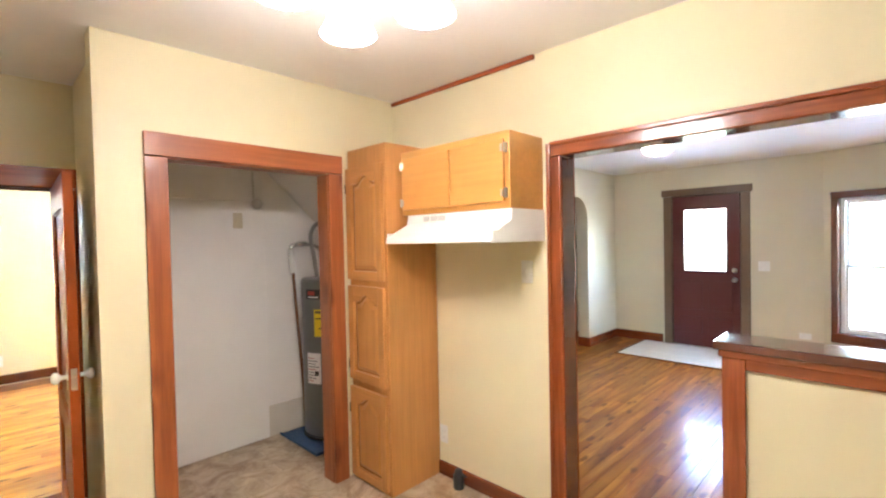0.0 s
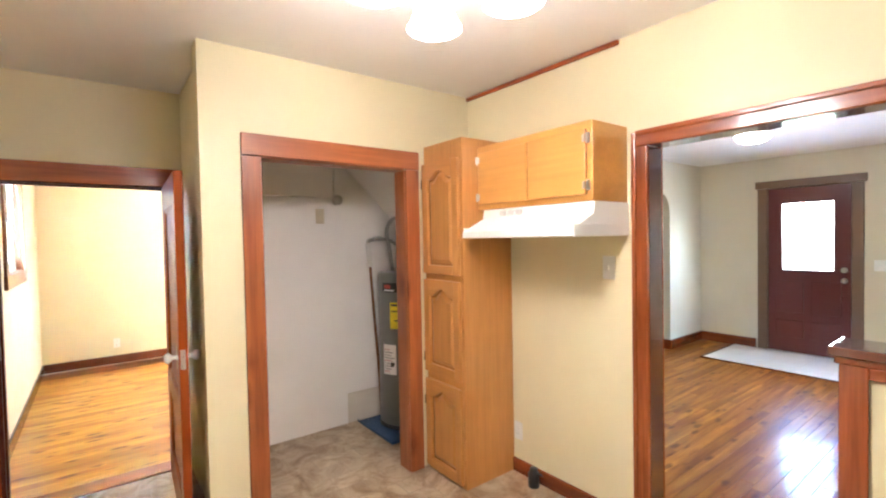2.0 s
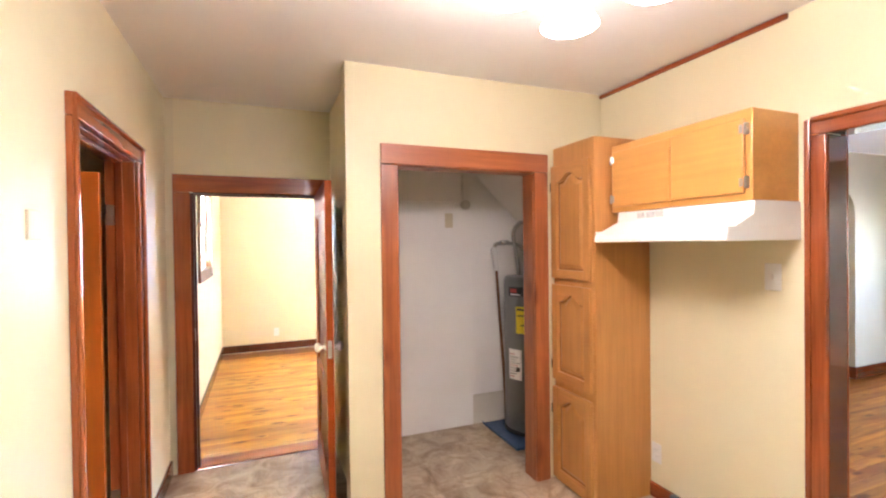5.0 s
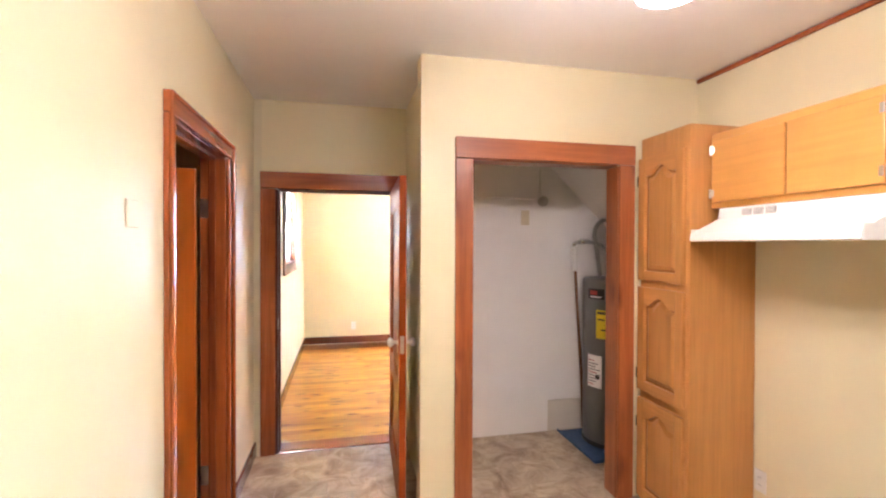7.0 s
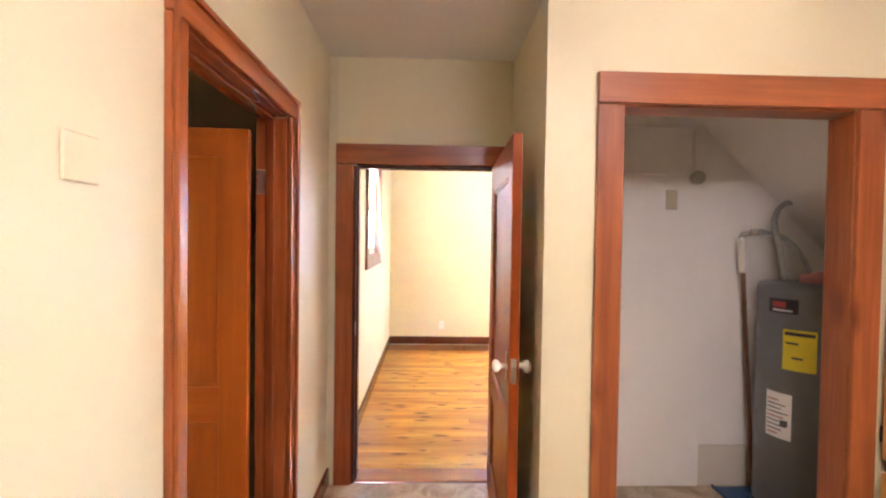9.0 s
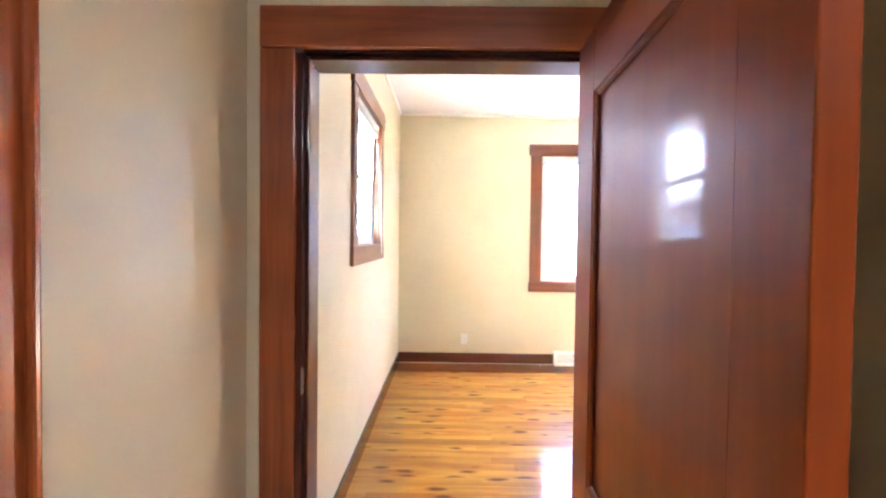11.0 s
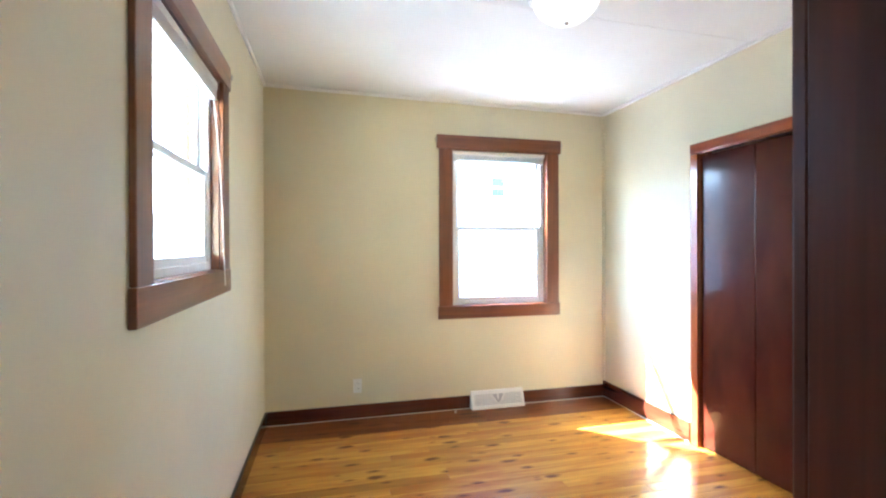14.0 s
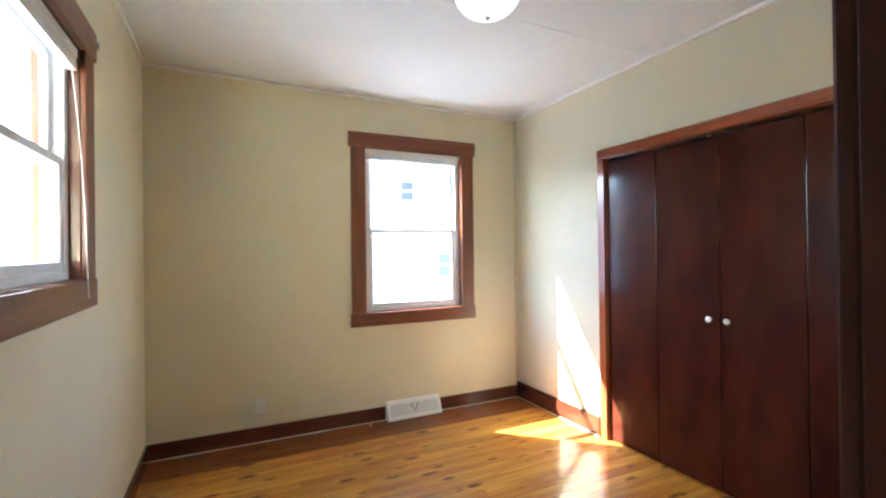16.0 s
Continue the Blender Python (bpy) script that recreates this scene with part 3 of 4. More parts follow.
baseboard("x", X_BEDR, -1, Y_DOOR + DOOR_T + 0.022, 4.45, 0.15, BASE_DARK)
baseboard("y", Y_DOOR + DOOR_T, 1, 1.082, X_BEDR - 0.02, 0.115, BASE_DARK)
baseboard("x", X_FRONT, -1, 2.445, Y_LIV, 0.13, BASE_RED)
baseboard("x", X_FRONT, -1, 0.67, 1.36, 0.13, BASE_RED)
baseboard("y", Y_LIV, -1, 6.59, X_FRONT - 0.019, 0.13, BASE_RED)
baseboard("x", 6.59, -1, Y_LIV - 0.018, Y_LIV + 0.16, 0.13, BASE_RED)
baseboard("x", 8.6, -1, 3.5, 7.0, 0.14, BASE_RED)
for args in ((X_BEDL, X_BEDL + 0.022, Y_DOOR + DOOR_T, Y_FAR), (X_BEDR - 0.022, X_BEDR, Y_DOOR + DOOR_T, Y_FAR), (X_BEDL + 0.022, X_BEDR - 0.022, Y_FAR - 0.022, Y_FAR)):
    cove = tagged(box("trim", *args, H_BED - 0.028, H_BED - 0.001, CEIL, None, 0.008, 2), "thin white cove moulding along the ceiling", "trim", kind="structure")
    for v in cove.data.vertices:
        v.co.z += bed_sag(v.co.x)
tagged(box("trim", X_BEDR - 0.022, X_BEDR, Y_FAR - 0.022, Y_FAR, 0.15, H_BED - 0.03, WALL_BED, None, 0.008, 2), "tan painted corner bead in the bedroom corner", "trim", kind="structure")
tagged(box("trim", X_HOOD - 0.022, X_HOOD, 1.49, Y_CLOSET - 0.002, H_KIT - 0.03, H_KIT - 0.004, TRIM_RED[1], None, 0.006, 2), "short red-brown moulding strip under the kitchen ceiling", "trim", kind="structure")


# ---- windows ----
def window(name, M, w, z0, z1, depth, label, cas, mats, ear=0.02, blind=True, cas_bot=0.10, cas_top=0.11):
    """A double-hung window in an opening of width w: local x along the wall, y out of the room, z up. M: its place."""
    e = empty(name, M.translation, label, "window", "structure")
    e.matrix_basis = M

    def b(nm, x0, x1, y0, y1, a, c, m, bev=0.004, parent=e):
        bm = bmesh.new()
        add_box(bm, x0, x1, y0, y1, a, c, bev, 2)
        me_ob = put(nm, bm, m, None)
        me_ob.parent = parent
        return me_ob

    b("side_casing", -cas, 0.012, -0.02, 0, z0 + 0.012, z1 - 0.012, mats[2])
    b("side_casing", w - 0.012, w + cas, -0.02, 0, z0 + 0.012, z1 - 0.012, mats[2])
    b("head_casing", -cas - ear, w + cas + ear, -0.026, 0, z1 - 0.012, z1 + cas_top, mats[0])
    b("apron", -cas - ear * 0.5, w + cas + ear * 0.5, -0.024, 0, z0 - cas_bot, z0 + 0.012, mats[0])
    for xa in (-cas - ear - 0.012, w + cas + ear):
        b("curtain_bracket", xa, xa + 0.012, -0.034, -0.004, z1 + cas_top * 0.45, z1 + cas_top * 0.45 + 0.03, NICKEL, 0.003)
    b("jamb", 0.0, 0.016, 0.001, depth, z0 + 0.016, z1 - 0.016, mats[2], 0.001)
    b("jamb", w - 0.016, w, 0.001, depth, z0 + 0.016, z1 - 0.016, mats[2], 0.001)
    b("jamb_head", 0.0, w, 0.001, depth, z1 - 0.016, z1, mats[0], 0.001)
    b("sill", 0.0, w, 0.001, depth, z0, z0 + 0.016, mats[0], 0.001)
    f = 0.04
    y0 = 0.038
    b("frame", 0.016, 0.016 + f, y0, y0 + 0.075, z0 + 0.016, z1 - 0.016, VINYL_WHITE)
    b("frame", w - 0.016 - f, w - 0.016, y0, y0 + 0.075, z0 + 0.016, z1 - 0.016, VINYL_WHITE)
    b("frame", 0.016 + f, w - 0.016 - f, y0, y0 + 0.075, z0 + 0.016, z0 + 0.05, VINYL_WHITE)
    b("frame", 0.016 + f, w - 0.016 - f, y0, y0 + 0.075, z1 - 0.05, z1 - 0.016, VINYL_WHITE)
    mid = (z0 + z1) / 2 - 0.005
    for nm, lo, hi, ya in (("upper_sash", mid - 0.02, z1 - 0.05, y0 + 0.040), ("lower_sash", z0 + 0.05, mid + 0.02, y0 + 0.008)):
        yb = ya + 0.026
        xa, xb, s = 0.016 + f, w - 0.016 - f, 0.034
        bm = bmesh.new()
        add_box(bm, xa, xa + s, ya, yb, lo, hi, 0.004)
        add_box(bm, xb - s, xb, ya, yb, lo, hi, 0.004)
        add_box(bm, xa + s, xb - s, ya, yb, lo, lo + s, 0.004)
        add_box(bm, xa + s, xb - s, ya, yb, hi - s, hi, 0.004)
        so = put(nm, bm, VINYL_WHITE)
        so.parent = e
        g = b("pane", xa + s - 0.004, xb - s + 0.004, ya + 0.011, ya + 0.015, lo + s - 0.004, hi - s + 0.004, GLASS, 0, so)
        g.visible_shadow = False
    if blind:
        b("blind_headrail", 0.02, w - 0.02, 0.003, 0.036, z1 - 0.055, z1 - 0.018, PLASTIC)
        bm = bmesh.new()
        for i in range(9):
            add_box(bm, 0.03, w - 0.03, 0.005, 0.034, z1 - 0.105 + i * 0.0052, z1 - 0.1025 + i * 0.0052, 0)
        so = put("blind_slats", bm, PLASTIC)
        so.parent = e
        so["kind"] = "stuff"
    return e


W2 = window("window_1", Matrix.Translation((1.54, Y_FAR, 0)), 0.92, 0.90, 2.30, 0.15, "white double-hung window in brown wooden casing with a raised blind", 0.11, TRIM_BED)
W1 = window("window_2", Matrix.Translation((X_BEDL, 4.99, 0)) @ Matrix.Rotation(math.pi / 2, 4, "Z"), 0.92, 1.31, 2.24, 0.15, "white double-hung window high in the wall, brown casing, raised blind", 0.11, TRIM_BED)
window("window_3", BAYM @ Matrix.Translation((0.13, 0, 0)), 0.84, 0.38, 1.95, 0.14, "tall white window in red-brown casing", 0.055, TRIM_GLOSS, ear=0.0, blind=False, cas_top=0.06)


# ---- wood floors ----
def plank_floor(name, x0, x1, y0, y1, width, mat, label, seed, near, edge=None, gap=0.0005):
    """Boards along x. near(x, y): whether a board is laid as a part of its own; edge: wood of the last rows."""
    rnd = random.Random(seed)
    under = slab(name, x0, x1, y0, y1, -0.12, -0.014, SLOT, label, "floor")
    rest = bmesh.new()
    shared = {}
    y = y0
    while y < y1 - 0.002:
        w = min(width, y1 - y)
        x = x0 - rnd.uniform(0, 1.2)
        while x < x1:
            ln = rnd.choice((1.2, 1.6, 2.0, 2.4))
            a, b = max(x, x0), min(x + ln, x1)
            x += ln
            if b - a < 0.02:
                continue
            lift = rnd.uniform(-0.0006, 0.0)
            if near((a + b) / 2, y):
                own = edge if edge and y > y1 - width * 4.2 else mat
                key = (round(b - a, 3), round(w, 3), own.name)
                if key not in shared:
                    bm = bmesh.new()
                    add_box(bm, gap, b - a - gap, gap, w - gap, -0.013, 0.0, 0.0003)
                    me = bpy.data.meshes.new("plank")
                    bm.to_mesh(me)
                    bm.free()
                    me.materials.append(own)
                    shared[key] = me
                p = new("plank", shared[key])
                p.parent = under
                p.location = (a, y, lift)
            else:
                add_box(rest, a + gap, b - gap, y + gap, y + w - gap, -0.013, lift, 0.0003)
        y += w
    if len(rest.verts):
        o = put("planks", rest, mat)
        o.parent = under
        o["kind"] = "stuff"
    else:
        rest.free()


# ---- things: kitchen ----
def panel_door(name, w, h, t, mats, panels, parent, M, stile=0.10):
    """A framed door leaf: local x along its width, y its thickness, z up, with sunken panels (x0, x1, z0, z1)."""
    def b(nm, x0, x1, y0, y1, z0, z1, m, bev=0.003):
        bm = bmesh.new()
        add_box(bm, x0, x1, y0, y1, z0, z1, bev, 2)
        o = put(nm, bm, m)
        o.parent = parent
        return o
    xs = sorted({p[0] for p in panels} | {p[1] for p in panels})
    x0, x1 = xs[0], xs[-1]
    b("stile", 0, x0, 0, t, 0, h, mats[2])
    b("stile", x1, w, 0, t, 0, h, mats[2])
    zs = sorted((p[2], p[3]) for p in panels)
    edges = [0.0] + [v for lo, hi in zs for v in (lo, hi)] + [h]
    for lo, hi in zip(edges[0::2], edges[1::2]):
        b("rail", x0, x1, 0.0004, t - 0.0004, lo, hi, mats[0], 0.002)
    for lo, hi in zs:
        b("panel", x0 - 0.005, x1 + 0.005, t * 0.5 - 0.006, t * 0.5 + 0.006, lo - 0.005, hi + 0.005, mats[2], 0)
        bm = bmesh.new()
        for ya, yb in ((0.003, t * 0.5 - 0.006), (t * 0.5 + 0.006, t - 0.003)):
            add_box(bm, x0, x0 + 0.016, ya, yb, lo, hi, 0.005)
            add_box(bm, x1 - 0.016, x1, ya, yb, lo, hi, 0.005)
            add_box(bm, x0 + 0.016, x1 - 0.016, ya, yb, lo, lo + 0.016, 0.005)
            add_box(bm, x0 + 0.016, x1 - 0.016, ya, yb, hi - 0.016, hi, 0.005)
        o = put("panel_moulding", bm, mats[2])
        o.parent = parent
    parent.matrix_basis = M


def local_lathe(name, prof, mat, parent, at, axis, n=24):
    o = lathe(name, at, prof, mat, None, axis, n)
    o.parent = parent
    return o


def local_box(name, x0, x1, y0, y1, z0, z1, mat, parent, bevel=0.002):
    o = box(name, x0, x1, y0, y1, z0, z1, mat, None, bevel)
    o.parent = parent
    return o


# bedroom door, standing open into the hall; local x runs from the hinge to the latch
door = empty("bedroom_door", (0.905, 3.690, 0.012), "open varnished orange-brown panelled door with white porcelain knobs", "door")
panel_door("bedroom_door", 0.90, 1.895, 0.040, DOOR_BED, [(0.155, 0.775, 0.20, 0.60), (0.155, 0.775, 0.725, 1.735)], door,
           Matrix.Translation((0.905, 3.690, 0.012)) @ Matrix.Rotation(-math.pi / 2 - radians(2.5), 4, "Z"))
KNOB = [(0.0, 0.062), (0.014, 0.061), (0.023, 0.055), (0.027, 0.045), (0.024, 0.035), (0.013, 0.026), (0.010, 0.02), (0.010, 0.006), (0.022, 0.004), (0.024, 0.0)]
local_lathe("knob", [(r, 0.040 + h) for r, h in KNOB], PORCELAIN, door, (0.82, 0, 0.945), "y")
local_lathe("knob", [(r, -h) for r, h in KNOB], PORCELAIN, door, (0.82, 0, 0.945), "y")
local_box("lock_plate", 0.8995, 0.9015, 0.006, 0.029, 0.895, 0.995, NICKEL, door, 0)
local_box("escutcheon", 0.80, 0.84, -0.003, 0.0, 0.885, 1.005, BRASS, door, 0.001)
local_box("escutcheon", 0.80, 0.84, 0.040, 0.043, 0.885, 1.005, BRASS, door, 0.001)
for z in (0.2, 1.6):
    local_box("hinge", -0.006, 0.0, 0.004, 0.03, z, z + 0.09, NICKEL, door, 0)

# side room door, open inwards; local x runs from the hinge into the side room
sdoor = empty("side_door", (X_LEFT - 0.135, 2.88, 0.012), "open glossy orange-red panelled door into the side room", "door")
panel_door("side_door", 0.75, 1.90, 0.035, DOOR_WOOD, [(0.11, 0.64, 0.20, 0.72), (0.11, 0.64, 0.86, 1.79)], sdoor,
           Matrix.Translation((X_LEFT - 0.132, 2.880, 0.012)) @ Matrix.Rotation(math.pi + radians(3), 4, "Z"))


def plate(name, label, category, plane, face, out, a, z, w, h, mat, kind="switch"):
    """A cover plate on a wall, with its toggle or sockets."""
    at = (face, a, z) if plane == "x" else (a, face, z)
    e = empty(name, at, label, category)

    def b(nm, p, q, lo, hi, d0, d1, m, bev=0.002):
        d0, d1 = face + out * d0, face + out * d1
        if plane == "x":
            return box(nm, d0, d1, a + p, a + q, z + lo, z + hi, m, e, bev)
        return box(nm, a + p, a + q, d0, d1, z + lo, z + hi, m, e, bev)

    b("cover", -w / 2, w / 2, -h / 2, h / 2, 0.0, 0.006, mat, 0.003)
    if kind == "switch":
        n = 2 if w > 0.1 else 1
        for i in range(n):
            c = (i - (n - 1) / 2) * 0.046
            b("toggle", c - 0.005, c + 0.005, -0.012, 0.012, 0.006, 0.016, mat, 0.002)
    elif kind == "outlet":
        for s in (-1, 1):
            b("socket", -0.017, 0.017, s * 0.02 - 0.014, s * 0.02 + 0.014, 0.006, 0.008, mat, 0.001)
            for q in (-0.007, 0.005):
                b("slot", q, q + 0.002, s * 0.02 - 0.005, s * 0.02 + 0.005, 0.008, 0.0085, SLOT, 0)
    return e


plate("switch_plate", "white light switch plate on the cream wall under the hood", "switch", "x", X_HOOD, -1, 1.562, 1.372, 0.075, 0.125, PLASTIC)
plate("wall_outlet", "white wall outlet low beside the tall cabinet", "outlet", "x", X_HOOD, -1, 2.235, 0.275, 0.072, 0.118, PLASTIC, "outlet")
plate("switch_plate", "cream switch plate on the cream hall wall", "switch", "x", X_LEFT, 1, 1.79, 1.61, 0.085, 0.085, WALL, "blank")
plate("wall_outlet", "white wall outlet low on the tan bedroom wall", "outlet", "y", Y_FAR, -1, 0.727, 0.272, 0.072, 0.118, PLASTIC, "outlet")
plate("switch_plate", "white double switch plate beside the front door", "switch", "x", X_FRONT, -1, 1.235, 1.14, 0.125, 0.125, PLASTIC)
plate("wall_outlet", "white wall outlet low by the living room window", "outlet", "x", X_FRONT, -1, 0.83, 0.31, 0.118, 0.075, PLASTIC, "blank")


def arch_panel(bm, x, y0, y1, z0, z1, rise, d):
    """A raised panel with a cathedral top on the plane x, standing d towards -x."""
    n = 16
    top = []
    for i in range(n + 1):
        u = i / n
        s = 0.5 - 0.5 * math.cos(2 * math.pi * min(max((u - 0.10) / 0.8, 0), 1))
        top.append((y0 + (y1 - y0) * u, z1 - rise + rise * s))
    pts = [(y0, z0), (y1, z0)] + top[::-1]
    cy, cz = (y0 + y1) / 2, (z0 + z1) / 2
    outer = [bm.verts.new((x, y, z)) for y, z in pts]
    k = 0.022
    inner = [bm.verts.new((x - d, y + (k if y < cy else -k) * min(1, abs(y - cy) / (0.3 * (y1 - y0))), z + (k if z < cz else -k))) for y, z in pts]
    m = len(pts)
    for i in range(m):
        bm.faces.new((outer[i], outer[(i + 1) % m], inner[(i + 1) % m], inner[i]))
    bm.faces.new(inner)


def arch_frame_door(parent, x, y0, y1, z0, z1, rise):
    """A cabinet door on the plane x facing -x: frame with a cathedral arch and a raised panel."""
    s, t = 0.056, 0.024
    box("stile", x - t, x, y0, y0 + s, z0, z1, OAK[2], parent, 0.004, 2)
    box("stile", x - t, x, y1 - s, y1, z0, z1, OAK[2], parent, 0.004, 2)
    box("rail", x - t + 0.0005, x, y0 + s, y1 - s, z0, z0 + s, OAK[1], parent, 0.003, 2)
    bm = bmesh.new()
    n, a, b = 16, y0 + s, y1 - s
    lo, hi = [], []
    for i in range(n + 1):
        u = i / n
        q = 0.5 - 0.5 * math.cos(2 * math.pi * min(max((u - 0.10) / 0.8, 0), 1))
        y, z = a + (b - a) * u, z1 - s - rise + rise * q
        lo.append((y, z))
        hi.append((y, z1))
    F = [[bm.verts.new((xx, y, z)) for y, z in row] for xx in (x - t + 0.0005, x) for row in (lo, hi)]
    for i in range(n):
        bm.faces.new((F[0][i], F[0][i + 1], F[1][i + 1], F[1][i]))
        bm.faces.new((F[2][i], F[2][i + 1], F[3][i + 1], F[3][i]))
        bm.faces.new((F[0][i], F[0][i + 1], F[2][i + 1], F[2][i]))
        bm.faces.new((F[1][i], F[1][i + 1], F[3][i + 1], F[3][i]))
    put("arched_rail", bm, OAK[1], parent)
    # back coloured darker than the frame, as painted shade in the grooves
    box("panel_back", x - 0.003, x, a - 0.004, b + 0.004, z0 + s - 0.004, z1 - s * 0.6, OAK_SHADED, parent, 0)
    bm = bmesh.new()
    arch_panel(bm, x - 0.003, a + 0.013, b - 0.013, z0 + s + 0.013, z1 - s - 0.013, rise, 0.013)
    put("raised_panel", bm, OAK[2], parent)


def pantry():
    e = empty("pantry_cabinet", (2.5, 2.48, 0), "tall oak pantry cabinet with three arched panel doors", "cabinet")
    x, ya, yb, h = 2.305, 2.275, 2.668, 2.15
    box("carcass", x, X_HOOD - 0.003, ya, yb, 0.0, h, OAK[2], e, 0.004, 2)
    for z0, z1, rise in ((1.315, 2.03, 0.05), (0.665, 1.275, 0.05), (0.03, 0.615, 0.05)):
        arch_frame_door(e, x - 0.001, ya + 0.022, yb - 0.004, z0, z1, rise)
    for z in (1.90, 0.76, 0.47):
        box("hinge", x - 0.026, x - 0.002, yb - 0.008, yb + 0.004, z - 0.03, z + 0.03, IRON, e, 0.002)


pantry()


def upper_cabinet():
    e = empty("wall_cabinet", (2.56, 1.84, 1.71), "small birch wall cabinet with two flat doors", "cabinet")
    x, ya, yb, z0, z1 = 2.42, 1.452, 2.262, 1.71, 2.092
    box("carcass", x, X_HOOD - 0.002, ya, yb, z0, z1, BIRCH[1], e, 0.003, 2)
    for a, b in ((ya + 0.028, 1.842), (1.852, yb - 0.02)):
        box("door", x - 0.019, x - 0.001, a, b, z0 + 0.03, z1 - 0.04, BIRCH[1], e, 0.005, 2)
    for y, s in ((ya + 0.018, 1), (yb - 0.012, -1)):
        for z in (z0 + 0.075, z1 - 0.085):
            box("hinge", x - 0.022, x - 0.001, y - 0.007, y + 0.007, z - 0.024, z + 0.024, NICKEL, e, 0.002)
            box("hinge", x - 0.024, x - 0.019, y + s * 0.010, y + s * 0.026, z - 0.018, z + 0.018, NICKEL, e, 0.002)


upper_cabinet()


def range_hood():
    e = empty("range_hood", (2.5, 1.84, 1.54), "white enamelled range hood under the wall cabinet", "range hood")
    ya, yb = 1.445, 2.215
    prof = [(2.72, 1.708), (2.425, 1.708), (2.415, 1.652), (2.255, 1.578), (2.250, 1.545), (2.262, 1.540), (2.268, 1.565), (2.72, 1.60)]
    bm = bmesh.new()
    A = [bm.verts.new((min(x, X_HOOD - 0.002), ya, z)) for x, z in prof]
    B = [bm.verts.new((min(x, X_HOOD - 0.002), yb, z)) for x, z in prof]
    n = len(prof)
    for i in range(n):
        bm.faces.new((A[i], A[(i + 1) % n], B[(i + 1) % n], B[i]))
    bm.faces.new(A)
    bm.faces.new(B)
    put("body", bm, ENAMEL, e)
    box("side_skirt", 2.26, X_HOOD - 0.004, ya - 0.002, ya + 0.004, 1.541, 1.60, ENAMEL, e, 0.001)
    box("side_skirt", 2.26, X_HOOD - 0.004, yb - 0.004, yb + 0.002, 1.541, 1.60, ENAMEL, e, 0.001)
    for i in range(3):
        y = 1.90 + i * 0.062
        bm = bmesh.new()
        add_box(bm, 2.416, 2.4225, y, y + 0.05, 1.667, 1.697, 0.001)
        put("vent_grille", bm, VENT_GREY, e)
        bm = bmesh.new()
        for k in range(5):
            add_box(bm, 2.4135, 2.418, y + 0.002, y + 0.048, 1.669 + k * 0.0058, 1.6715 + k * 0.0058, 0)
        put("vent_louvre", bm, ENAMEL, e)


range_hood()


def gas_stub():
    e = empty("gas_pipe_stub", (2.655, 2.055, 0), "capped black gas pipe stub by the baseboard", "pipe")
    lathe("cap", (2.655, 2.055, 0), [(0.030, 0.0), (0.034, 0.004), (0.034, 0.085), (0.030, 0.09), (0.024, 0.095), (0.024, 0.115), (0.018, 0.12), (0.0, 0.12)], IRON, e)
    tube("lever", [(2.655, 2.03, 0.098), (2.65, 2.0, 0.10), (2.65, 1.985, 0.095)], 0.006, IRON, e)


gas_stub()


def chandelier():
    c = Vector((1.33, 1.157, H_KIT))
    e = empty("ceiling_light", c, "lit four-arm ceiling light with frosted bell shades", "ceiling light")
    lathe("canopy", c, [(0.0, 0.0), (0.075, -0.001), (0.07, -0.02), (0.03, -0.04), (0.012, -0.05), (0.012, -0.12), (0.03, -0.14), (0.028, -0.18), (0.0, -0.2)], NICKEL, e)
    for i in range(4):
        a = radians(64 + 90 * i)
        d = Vector((math.cos(a), math.sin(a), 0))
        tube("arm", [c + Vector((0, 0, -0.15)), c + d * 0.10 + Vector((0, 0, -0.19)), c + d * 0.18 + Vector((0, 0, -0.14)), c + d * 0.19 + Vector((0, 0, -0.18))], 0.007, NICKEL, e)
        s = c + d * 0.19 + Vector((0, 0, 0.065))
        lathe("socket", s, [(0.0, -0.225), (0.02, -0.226), (0.024, -0.25), (0.024, -0.29), (0.0, -0.292)], NICKEL, e, n=20)
        lathe("shade", s, [(0.024, -0.275), (0.038, -0.285), (0.052, -0.32), (0.060, -0.36), (0.074, -0.395), (0.086, -0.415), (0.083, -0.417), (0.070, -0.396), (0.056, -0.36), (0.048, -0.32), (0.034, -0.29), (0.022, -0.28)], GLOW_SHADE, e, n=28)
        lathe("bulb", s, [(0.0, -0.30), (0.014, -0.302), (0.028, -0.34), (0.030, -0.36), (0.022, -0.385), (0.0, -0.395)], GLOW_SHADE, e, n=16)


chandelier()


